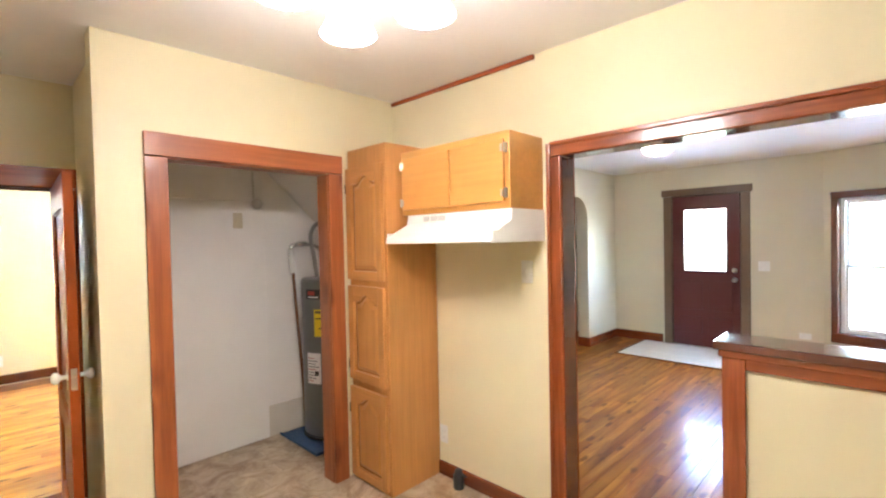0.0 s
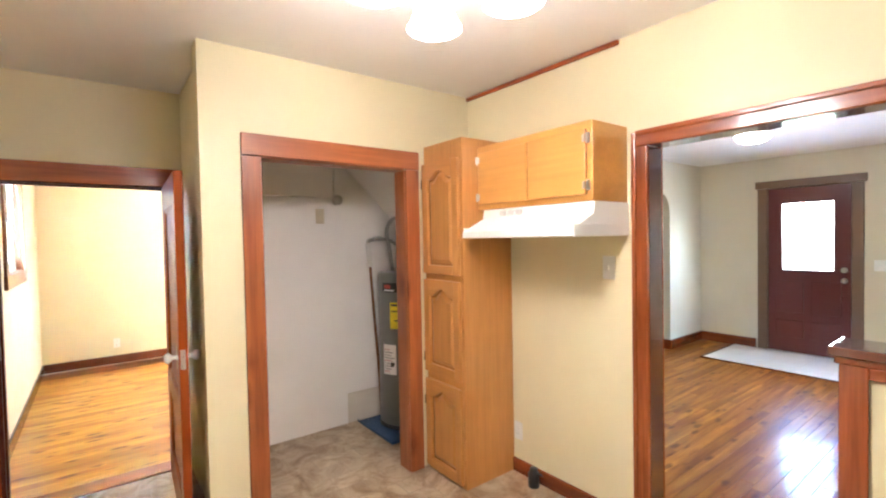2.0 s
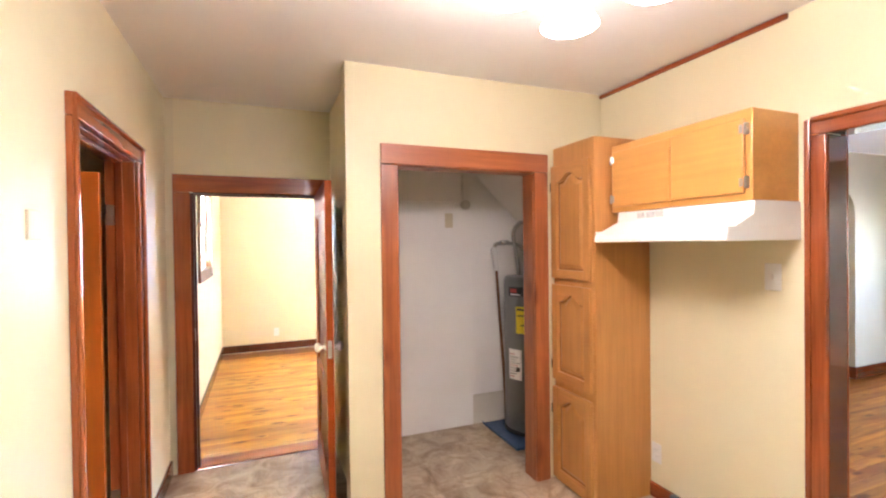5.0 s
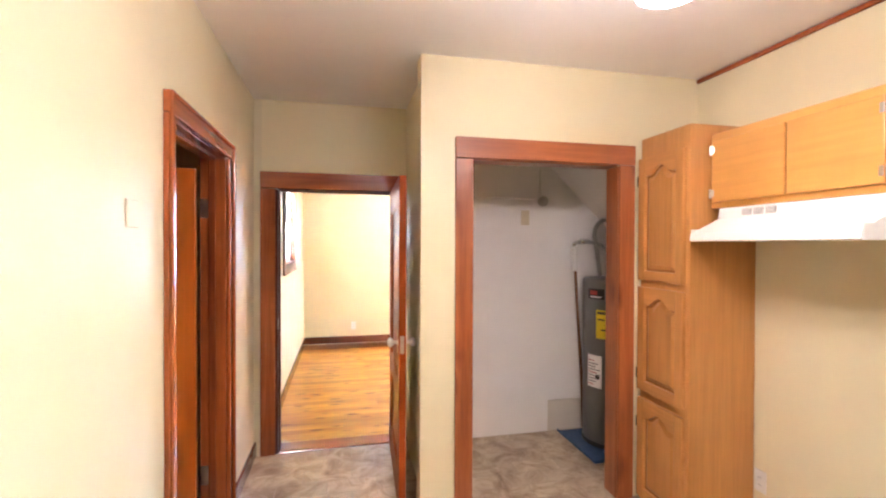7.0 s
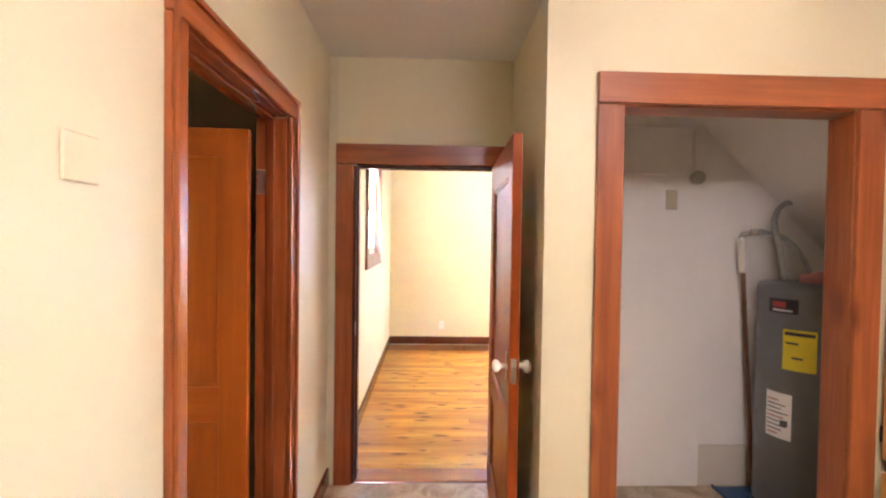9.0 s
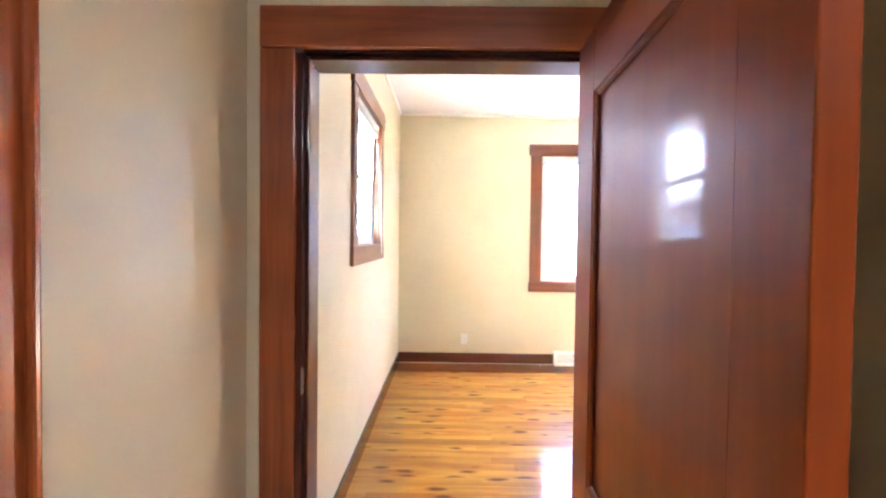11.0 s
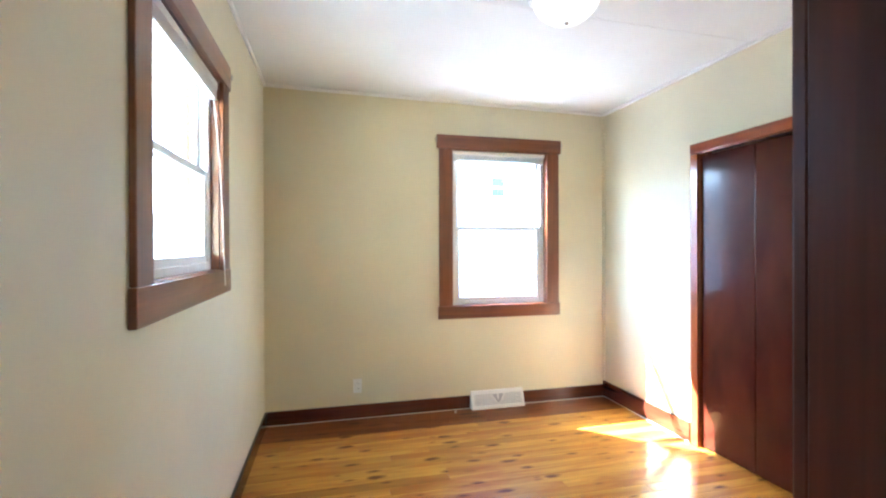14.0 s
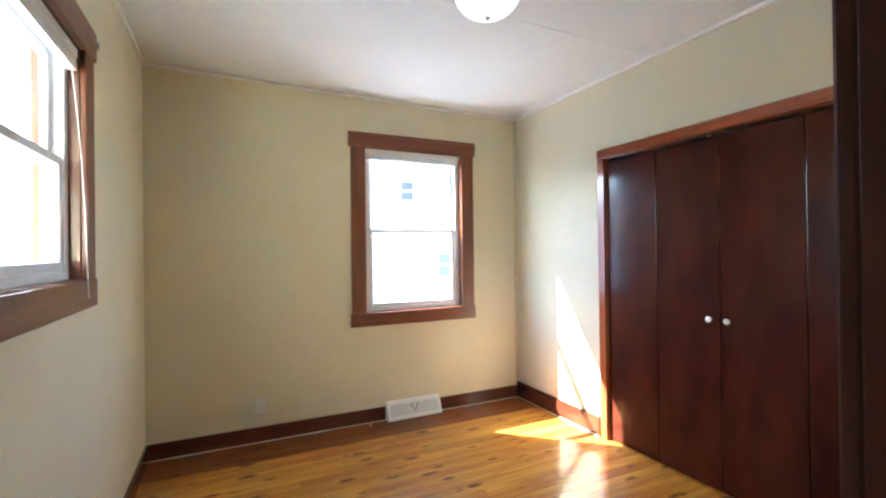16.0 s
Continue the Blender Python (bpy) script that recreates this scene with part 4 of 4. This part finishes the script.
# ---- things: utility closet ----
def closet_fittings():
    tagged(box("closet_panel", 1.09, 2.19, 3.678, Y_DOOR - 0.002, 0.004, 2.4, WHITE, None, 0.002), "white painted wallboard sheet on the closet back wall", "panel", kind="structure")
    tagged(box("closet_back", 2.192, 2.955, 3.695, Y_DOOR - 0.002, 0.25, 2.4, WHITE, None, 0.001), "white painted closet back wall", "wall", kind="structure")
    tagged(box("bare_plaster_patch", 2.192, 2.955, 3.692, Y_DOOR - 0.002, 0.0, 0.25, CREAM_PLASTER, None, 0.002), "bare cream plaster patch low on the closet wall", "wall patch", kind="structure")
    tagged(box("boxed_beam", 1.09, 2.085, 3.64, 3.676, 1.885, 2.16, WHITE, None, 0.004), "white boxed beam across the closet back wall", "beam", kind="structure")
    bm = bmesh.new()
    y0, y1 = Y_CLOSET + 0.122, Y_DOOR - 0.003
    top = [(1.08, 2.42), (1.93, 2.42), (2.955, 1.44), (2.955, 1.50), (1.95, 2.48), (1.08, 2.48)]
    A = [bm.verts.new((x, y0, z)) for x, z in top]
    B = [bm.verts.new((x, y1, z)) for x, z in top]
    for i in range(6):
        bm.faces.new((A[i], A[(i + 1) % 6], B[(i + 1) % 6], B[i]))
    bm.faces.new(A)
    bm.faces.new(B)
    tagged(put("ceiling_closet_slope", bm, WHITE), "white sloping closet ceiling under the stairs", "ceiling", kind="structure")
    plate("cover_plate", "almond cover plate on the white closet wall", "cover plate", "y", 3.678, -1, 1.985, 1.737, 0.07, 0.118, PLATE, "blank")
    e = empty("junction_box", (2.13, 3.64, 1.87), "small grey junction box with conduit on the closet wall", "junction box")
    lathe("body", (2.13, 3.678, 1.87), [(0.0, -0.045), (0.035, -0.043), (0.04, -0.035), (0.04, 0.0)], NICKEL, e, "y", 20)
    tube("conduit", [(2.11, 3.66, 1.90), (2.105, 3.66, 2.0), (2.105, 3.66, 2.15)], 0.009, PLASTIC, e)


closet_fittings()


def water_heater():
    c = Vector((2.60, 3.40, 0.0))
    e = empty("water_heater", c, "tall grey electric water heater with yellow and white labels", "water heater")
    r = 0.225
    lathe("tank", c, [(0.0, 0.04), (r - 0.012, 0.04), (r, 0.055), (r, 1.24), (r - 0.006, 1.262), (r - 0.02, 1.272), (0.0, 1.282)], TANK, e, n=56)
    lathe("base_ring", c, [(r - 0.03, 0.022), (r + 0.004, 0.022), (r + 0.004, 0.05), (r - 0.03, 0.05)], IRON, e, n=56)

    def wrap(nm, a0, a1, z0, z1, mat, d=0.0015):
        bm = bmesh.new()
        n = 10
        lo = [bm.verts.new(c + Vector(((r + d) * math.cos(a), (r + d) * math.sin(a), z0))) for a in [a0 + (a1 - a0) * i / n for i in range(n + 1)]]
        hi = [bm.verts.new(v.co + Vector((0, 0, z1 - z0))) for v in lo]
        for i in range(n):
            bm.faces.new((lo[i], lo[i + 1], hi[i + 1], hi[i]))
        return put(nm, bm, mat, e, True)

    t = radians
    wrap("badge", t(185), t(221), 1.12, 1.195, IRON)
    wrap("badge_mark", t(191), t(207), 1.15, 1.18, INK_RED, 0.0022)
    wrap("badge_mark", t(191), t(215), 1.13, 1.14, PAPER, 0.0022)
    wrap("energy_label", t(205), t(241), 0.83, 1.04, YELLOW)
    wrap("label_text", t(207), t(239), 1.01, 1.028, INK, 0.0022)
    wrap("label_text", t(208), t(222), 0.965, 0.975, INK, 0.0022)
    wrap("label_text", t(215), t(227), 0.89, 0.90, INK, 0.0022)
    wrap("warning_label", t(185), t(217), 0.46, 0.70, PAPER)
    for k in range(9):
        wrap("label_text", t(187), t(201 + (k * 5) % 13), 0.48 + 0.022 * k, 0.486 + 0.022 * k, INK if k % 4 else INK_RED, 0.0022)
    wrap("label_text", t(204), t(213), 0.53, 0.56, INK, 0.0022)
    tube("inlet_pipe", [(2.52, 3.46, 1.28), (2.52, 3.50, 1.45), (2.53, 3.56, 1.62), (2.62, 3.60, 1.72), (2.75, 3.62, 1.72)], 0.016, HOSE, e)
    tube("outlet_pipe", [(2.68, 3.46, 1.28), (2.66, 3.52, 1.42), (2.60, 3.58, 1.52), (2.50, 3.61, 1.545), (2.42, 3.62, 1.54)], 0.014, HOSE, e)
    tube("pipe_elbow", [(2.52, 3.62, 1.55), (2.46, 3.625, 1.545), (2.40, 3.63, 1.535), (2.385, 3.63, 1.50)], 0.017, CHROME, e)
    lathe("valve", (2.47, 3.62, 1.548), [(0.0, -0.03), (0.022, -0.03), (0.022, 0.03), (0.0, 0.03)], CHROME, e, "x", 16)
    tube("pipe_sleeve", [(2.385, 3.63, 1.51), (2.392, 3.63, 1.42), (2.40, 3.63, 1.31)], 0.024, PLASTIC, e)
    tube("drop_pipe", [(2.40, 3.63, 1.34), (2.43, 3.63, 0.9), (2.46, 3.62, 0.4), (2.47, 3.61, 0.04)], 0.012, COPPER, e)
    lathe("drain_valve", (2.46, 3.20, 0.10), [(0.0, -0.03), (0.016, -0.03), (0.016, 0.0), (0.024, 0.004), (0.024, 0.02), (0.0, 0.022)], IRON, e, "x", 14)
    bm = bmesh.new()
    bmesh.ops.create_icosphere(bm, subdivisions=3, radius=0.07)
    for v in bm.verts:
        k = 1 + 0.35 * noise.noise(v.co * 22)
        v.co = c + Vector((0.02, -0.05, 1.295)) + Vector((v.co.x * 1.3 * k, v.co.y * k, v.co.z * 0.6 * k))
    put("insulation", bm, PINK, e)


water_heater()


def drip_pan():
    bm = bmesh.new()
    add_box(bm, 2.27, 2.93, 3.10, 3.67, 0.001, 0.006, 0.001)
    add_box(bm, 2.27, 2.276, 3.10, 3.67, 0.006, 0.022, 0.001)
    add_box(bm, 2.27, 2.93, 3.10, 3.106, 0.006, 0.022, 0.001)
    add_box(bm, 2.42, 2.78, 3.22, 3.58, 0.006, 0.0225, 0.001)
    tagged(put("drip_pan", bm, BLUE), "blue drip pan under the water heater", "drip pan")


drip_pan()


# ---- things: living room ----
def front_door():
    e = empty("front_door", (X_FRONT, 1.898, 0), "maroon front door with a square window and brass knobs", "door")
    y0, y1, x, h = 1.493, 2.308, X_FRONT, 2.085
    w = wall("leaf", 1, y0, y1, x + 0.005, x + 0.045, 0.02, h, MAROON, [(1.648, 2.158, 1.06, 1.89)])
    for key in ("label", "category", "kind"):
        if key in w:
            del w[key]
    for v in w.data.vertices:
        v.co -= Vector((X_FRONT, 1.898, 0))
    w.parent = e
    g = box("pane", x + 0.02, x + 0.026, 1.643, 2.163, 1.055, 1.895, GLASS, e, 0)
    g.visible_shadow = False
    for a, b, lo, hi in ((1.628, 1.650, 1.04, 1.91), (2.156, 2.178, 1.04, 1.91)):
        box("glazing_bead", x - 0.006, x + 0.006, a, b, lo, hi, MAROON, e, 0.004)
    for lo, hi in ((1.04, 1.062), (1.888, 1.91)):
        box("glazing_bead", x - 0.006, x + 0.006, 1.650, 2.156, lo, hi, MAROON, e, 0.004)
    for a, b in ((1.578, 1.863), (1.938, 2.223)):
        for lo, hi in ((0.20, 0.42), (0.52, 0.92)):
            bm = bmesh.new()
            add_box(bm, x - 0.002, x + 0.006, a, b, lo, hi, 0.006, 2)
            put("embossed_panel", bm, MAROON, e)
    for z in (0.95, 1.075):
        lathe("knob", (x, 1.553, z), [(0.0, -0.05), (0.022, -0.048), (0.027, -0.035), (0.02, -0.02), (0.012, -0.012), (0.03, -0.006), (0.032, 0.004)], NICKEL, e, "x", 20)
    box("stop", x + 0.047, x + 0.062, 1.475, 1.510, 0.0, 2.098, TAUPE, e, 0.002)
    box("stop", x + 0.047, x + 0.062, 2.290, 2.326, 0.0, 2.098, TAUPE, e, 0.002)
    box("stop", x + 0.047, x + 0.062, 1.510, 2.290, 2.06, 2.098, TAUPE, e, 0.002)
    box("sill", x + 0.001, x + 0.13, 1.49, 2.31, 0.0, 0.018, NICKEL, e, 0.003)
    box("sill", x + 0.047, x + 0.062, 1.51, 2.29, 0.018, 0.05, TAUPE, e, 0.002)
    casing("front_door_casing", "taupe painted casing round the front door", "x", X_FRONT, -1, 1.488, 2.313, 2.09, 0.11, 0.10, 0.02, [TAUPE] * 3, 0.13, 0.014, ear=0.025)


front_door()


def entry_tiles():
    e = tagged(box("entry_tile_bed", 6.50, 7.485, 1.20, 2.70, 0.0005, 0.006, CREAM_PLASTER, None, 0.001), "pale entry tiles edged with wood before the front door", "tiled entry", kind="structure")
    for i in range(3):
        for j in range(5):
            x, y = 6.50 + i * 0.327, 1.20 + j * 0.30
            o = box("tile", x + 0.002, x + 0.325, y + 0.002, y + 0.298, 0.006, 0.011, TILE, None, 0.002)
            o.parent = e
    for a in ((6.475, 6.50, 1.175, 2.725), (6.50, 7.47, 2.70, 2.725), (6.50, 7.47, 1.175, 1.20)):
        o = box("edge_strip", *a, 0.0005, 0.014, BASE_RED[1] if a[1] - a[0] < 0.1 else BASE_RED[0], None, 0.004)
        o.parent = e


entry_tiles()


def dome_light(name, c, r, drop, label, glow):
    e = empty(name, c, label, "ceiling light")
    lathe("pan", c, [(0.0, 0.0), (r, -0.001), (r * 1.02, -0.02), (r * 0.98, -0.045), (r * 0.9, -0.05), (r * 0.86, -0.04), (0.0, -0.03)], NICKEL, e, n=48)
    prof = [(r * 0.86 * math.cos(a), -0.05 - (drop - 0.06) * math.sin(a)) for a in [math.pi / 2 * i / 12 for i in range(12)]] + [(0.0, -0.05 - (drop - 0.06))]
    lathe("dome", c, prof, glow, e, n=48)
    lathe("finial", c + Vector((0, 0, -drop + 0.012)), [(0.012, 0.003), (0.014, -0.004), (0.009, -0.012), (0.0, -0.016)], NICKEL, e, n=16)


dome_light("ceiling_light", Vector((1.652, 5.55, H_BED)), 0.19, 0.19, "lit frosted dome ceiling light with a nickel rim", GLOW_DOME)
dome_light("ceiling_light", Vector((5.45, 1.80, H_LIV)), 0.17, 0.13, "lit white dome ceiling light in the living room", GLOW_LIV)


# ---- things: bedroom ----
def bifold():
    cs = casing("bedroom_closet_casing", "red-brown casing round the bedroom closet doors", "x", X_BEDR, -1, 4.53, 6.205, 2.083, 0.07, 0.075, 0.018, TRIM_RED, 0.11)
    ys = [6.20, 5.783, 5.360, 4.925, 4.535]
    for k in range(2):
        e = empty("bifold_door", (X_BEDR + 0.03, (ys[2 * k] + ys[2 * k + 2]) / 2, 0), "closed dark mahogany bifold closet door with a white knob", "closet door", group="bifold closet doors")
        for i in range(2):
            a, b = ys[2 * k + i + 1], ys[2 * k + i]
            box("leaf", X_BEDR + 0.012, X_BEDR + 0.042, a + 0.0025, b - 0.0025, 0.012, 2.068, MAHOGANY, e, 0.003, 2)
        y = 5.417 if k == 0 else 5.31
        lathe("knob", (X_BEDR + 0.012, y, 1.0), [(0.0, -0.034), (0.012, -0.033), (0.018, -0.026), (0.017, -0.018), (0.009, -0.010), (0.009, 0.0)], PORCELAIN, e, "x", 20)
        box("pivot", X_BEDR + 0.018, X_BEDR + 0.030, y - 0.012, y + 0.012, 2.068, 2.082, CHROME, e, 0.001)


bifold()


def floor_register():
    e = empty("floor_register", (1.955, Y_FAR - 0.04, 0), "white baseboard heating register with a fan-shaped grille", "register")
    x0, x1, h = 1.71, 2.20, 0.15
    bm = bmesh.new()
    prof = [(Y_FAR - 0.001, 0.002), (Y_FAR - 0.075, 0.002), (Y_FAR - 0.078, 0.014), (Y_FAR - 0.028, h - 0.006), (Y_FAR - 0.02, h), (Y_FAR - 0.001, h)]
    A = [bm.verts.new((x0, y, z)) for y, z in prof]
    B = [bm.verts.new((x1, y, z)) for y, z in prof]
    n = len(prof)
    for i in range(n):
        bm.faces.new((A[i], A[(i + 1) % n], B[(i + 1) % n], B[i]))
    bm.faces.new(A)
    bm.faces.new(B)
    put("body", bm, PLASTIC, e)

    def on_face(u, v, d=0.0):
        """u: 0..1 along, v: 0..1 up the sloping face, d: proud of it."""
        return Vector((x0 + (x1 - x0) * u, Y_FAR - 0.078 + 0.05 * v - d * 0.93, 0.014 + (h - 0.02) * v + d * 0.37))

    def strip(bm, u0, v0, u1, v1, wid, d):
        p, q = on_face(u0, v0, 0), on_face(u1, v1, 0)
        ax = (q - p).normalized()
        nrm = Vector((0, -0.93, 0.37))
        sd = ax.cross(nrm).normalized() * wid / 2
        vs = [bm.verts.new(v) for v in (p - sd, p + sd, q + sd, q - sd)]
        vt = [bm.verts.new(v.co + nrm * d) for v in vs]
        bm.faces.new(vt)
        for i in range(4):
            bm.faces.new((vs[i], vs[(i + 1) % 4], vt[(i + 1) % 4], vt[i]))

    bm = bmesh.new()
    strip(bm, 0.05, 0.5, 0.95, 0.5, 0.088, 0.0008)
    put("grille_back", bm, VENT_GREY, e)
    bm = bmesh.new()
    for i in range(9):
        v = 0.16 + i * 0.085
        strip(bm, 0.05, v, 0.36 + 0.12 * (1 - v), v, 0.006, 0.003)
        strip(bm, 0.64 - 0.12 * (1 - v), v, 0.95, v, 0.006, 0.003)
    put("louvre", bm, PLASTIC, e)
    bm = bmesh.new()
    strip(bm, 0.36, 0.88, 0.5, 0.12, 0.009, 0.004)
    strip(bm, 0.64, 0.88, 0.5, 0.12, 0.009, 0.004)
    strip(bm, 0.5, 0.88, 0.5, 0.5, 0.012, 0.006)
    put("fan_rib", bm, PLASTIC, e)


floor_register()
wand = empty("blind_wand", (X_BEDL - 0.02, 5.86, 1.25), "clear blind wand hanging beside the window", "blind wand")
tube("rod", [(X_BEDL - 0.02, 5.86, 2.19), (X_BEDL + 0.01, 5.865, 1.8), (X_BEDL + 0.03, 5.87, 1.25)], 0.0022, PLASTIC, wand, 6)
tube("rod", [(X_BEDL - 0.02, 5.86, 2.19), (X_BEDL - 0.02, 5.86, 2.2)], 0.004, PLASTIC, wand, 6)


for a in ((X_BEDL + 0.02, 1.70), (2.21, X_BEDR - 0.02)):
    tagged(box("trim", *a, Y_FAR - 0.023, Y_FAR - 0.0185, 0.001, 0.008, CREAM_PLASTER, None, 0.001), "thin pale unpainted line under the baseboard", "trim", kind="structure")
tagged(box("trim", X_BEDR - 0.023, X_BEDR - 0.0185, 6.29, Y_FAR - 0.025, 0.001, 0.008, CREAM_PLASTER, None, 0.001), "thin pale unpainted line under the baseboard", "trim", kind="structure")
nail = empty("wall_nail", (X_BEDL, 4.323, 1.733), "small bent iron nail in the tan wall", "nail")
tube("shank", [(X_BEDL - 0.002, 4.323, 1.733), (X_BEDL + 0.010, 4.325, 1.734), (X_BEDL + 0.014, 4.333, 1.737)], 0.0014, NICKEL, nail, 6)
cable = empty("cable_end", (1.56, Y_FAR - 0.05, 0.0), "short loose cable end on the floor by the baseboard", "cable")
tube("cord", [(1.57, Y_FAR - 0.02, 0.006), (1.565, Y_FAR - 0.05, 0.006), (1.55, Y_FAR - 0.075, 0.005), (1.555, Y_FAR - 0.095, 0.005)], 0.003, PAPER, cable, 6)

# ---- outside ----
tagged(box("ground", -600, 600, -600, 600, -0.9, -0.6, GRASS, None, 0), "mown green grass around the houses", "ground", kind="structure")


def neighbour(name, x0, x1, y0, y1, h, ridge, axis, label, openings):
    """A two-storey house with lapped white siding, gable roof and windows; openings: (x, z, w, h)."""
    e = empty(name, ((x0 + x1) / 2, (y0 + y1) / 2, -0.6), label, "house")
    bm = bmesh.new()
    add_box(bm, x0, x1, y0, y1, -0.6, h, 0)
    put("wall", bm, SIDING, e)
    bm = bmesh.new()
    k = 0
    while -0.5 + k * 0.2 < h - 0.2:
        z = -0.5 + k * 0.2
        add_box(bm, x0 - 0.02, x1 + 0.02, y0 - 0.02, y0, z, z + 0.185, 0)
        add_box(bm, x1, x1 + 0.02, y0, y1, z, z + 0.185, 0)
        k += 1
    put("siding", bm, SIDING, e)["kind"] = "stuff"
    bm = bmesh.new()
    if axis == 0:
        ends = [(x0 - 0.3, (y0 - 0.4, (y0 + y1) / 2, y1 + 0.4)), (x1 + 0.3, (y0 - 0.4, (y0 + y1) / 2, y1 + 0.4))]
        rows = [[bm.verts.new((x, y, z)) for y, z in zip(ys, (h - 0.15, ridge, h - 0.15))] for x, ys in ends]
    else:
        ends = [(y0 - 0.3, (x0 - 0.4, (x0 + x1) / 2, x1 + 0.4)), (y1 + 0.3, (x0 - 0.4, (x0 + x1) / 2, x1 + 0.4))]
        rows = [[bm.verts.new((x, y, z)) for x, z in zip(xs, (h - 0.15, ridge, h - 0.15))] for y, xs in ends]
    for i in range(2):
        bm.faces.new((rows[0][i], rows[0][i + 1], rows[1][i + 1], rows[1][i]))
    bm.faces.new((rows[0][0], rows[0][2], rows[1][2], rows[1][0]))
    bm.faces.new(rows[0])
    bm.faces.new(rows[1])
    put("roof", bm, SHINGLE, e)
    for a, z, w, hh in openings:
        glass = TANK if z < 2 else SLOT
        box("window_frame", a - w / 2, a + w / 2, y0 - 0.06, y0 - 0.021, z, z + hh, VINYL_WHITE, e)
        for lo, hi in ((z + 0.07, z + hh / 2 - 0.03), (z + hh / 2 + 0.03, z + hh - 0.07)):
            box("window_pane", a - w / 2 + 0.05, a + w / 2 - 0.05, y0 - 0.075, y0 - 0.061, lo, hi, glass, e, 0)
    return e


h = neighbour("house", 0.5, 10.5, 17.0, 26.0, 6.0, 9.0, 0, "white sided two-storey neighbouring house with a gable roof", [(5.6, 2.95, 0.50, 0.70), (6.85, 0.55, 0.5, 0.85)])
bm = bmesh.new()
P = [bm.verts.new(p) for p in ((5.2, 16.97, 2.55), (7.6, 16.97, 2.55), (7.6, 16.1, 2.22), (5.2, 16.1, 2.22), (5.2, 16.97, 2.45), (7.6, 16.97, 2.45), (7.6, 16.1, 2.14), (5.2, 16.1, 2.14))]
for f in ((0, 1, 2, 3), (7, 6, 5, 4), (0, 4, 5, 1), (1, 5, 6, 2), (2, 6, 7, 3), (3, 7, 4, 0)):
    bm.faces.new([P[k] for k in f])
put("porch_roof", bm, SHINGLE, h)
neighbour("garage", -11.0, -3.1, 14.5, 21.0, 2.15, 3.6, 1, "low white garage with a grey roof beyond the yard", [])
# unseen pale ground added as a reflector, so ceilings get no green bounce
tagged(box("bounce_yard", -14.0, 14.0, -6.0, 16.0, -0.6, -0.58, BOUNCE_GRAVEL, None, 0), "unseen pale gravel yard added to bounce light indoors", "yard", kind="structure")
# unseen overhang, added only to keep the sun out of window_2
tagged(box("eaves", -1.05, X_BEDL - 0.15, 2.6, Y_FAR + 0.1, 2.50, 2.62, OUTSIDE, None, 0.01), "unseen white eaves added to block sun at the side window", "eaves", kind="structure")

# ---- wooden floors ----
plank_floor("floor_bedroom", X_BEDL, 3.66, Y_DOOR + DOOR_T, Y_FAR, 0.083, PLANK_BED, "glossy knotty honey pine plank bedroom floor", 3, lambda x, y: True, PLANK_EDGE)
plank_floor("floor_living", X_HOOD + 0.06, 8.6, -2.35, Y_LIV + 0.16, 0.083, PLANK_LIV, "glossy dark honey pine plank living room floor", 5, lambda x, y: -0.2 < y < 3.2 and x < 7.0, gap=0.0013)
plank_floor("floor_beyond", 3.86, 8.6, Y_LIV + 0.161, 7.0, 0.083, PLANK_LIV, "glossy pine plank floor past the archway", 7, lambda x, y: False)
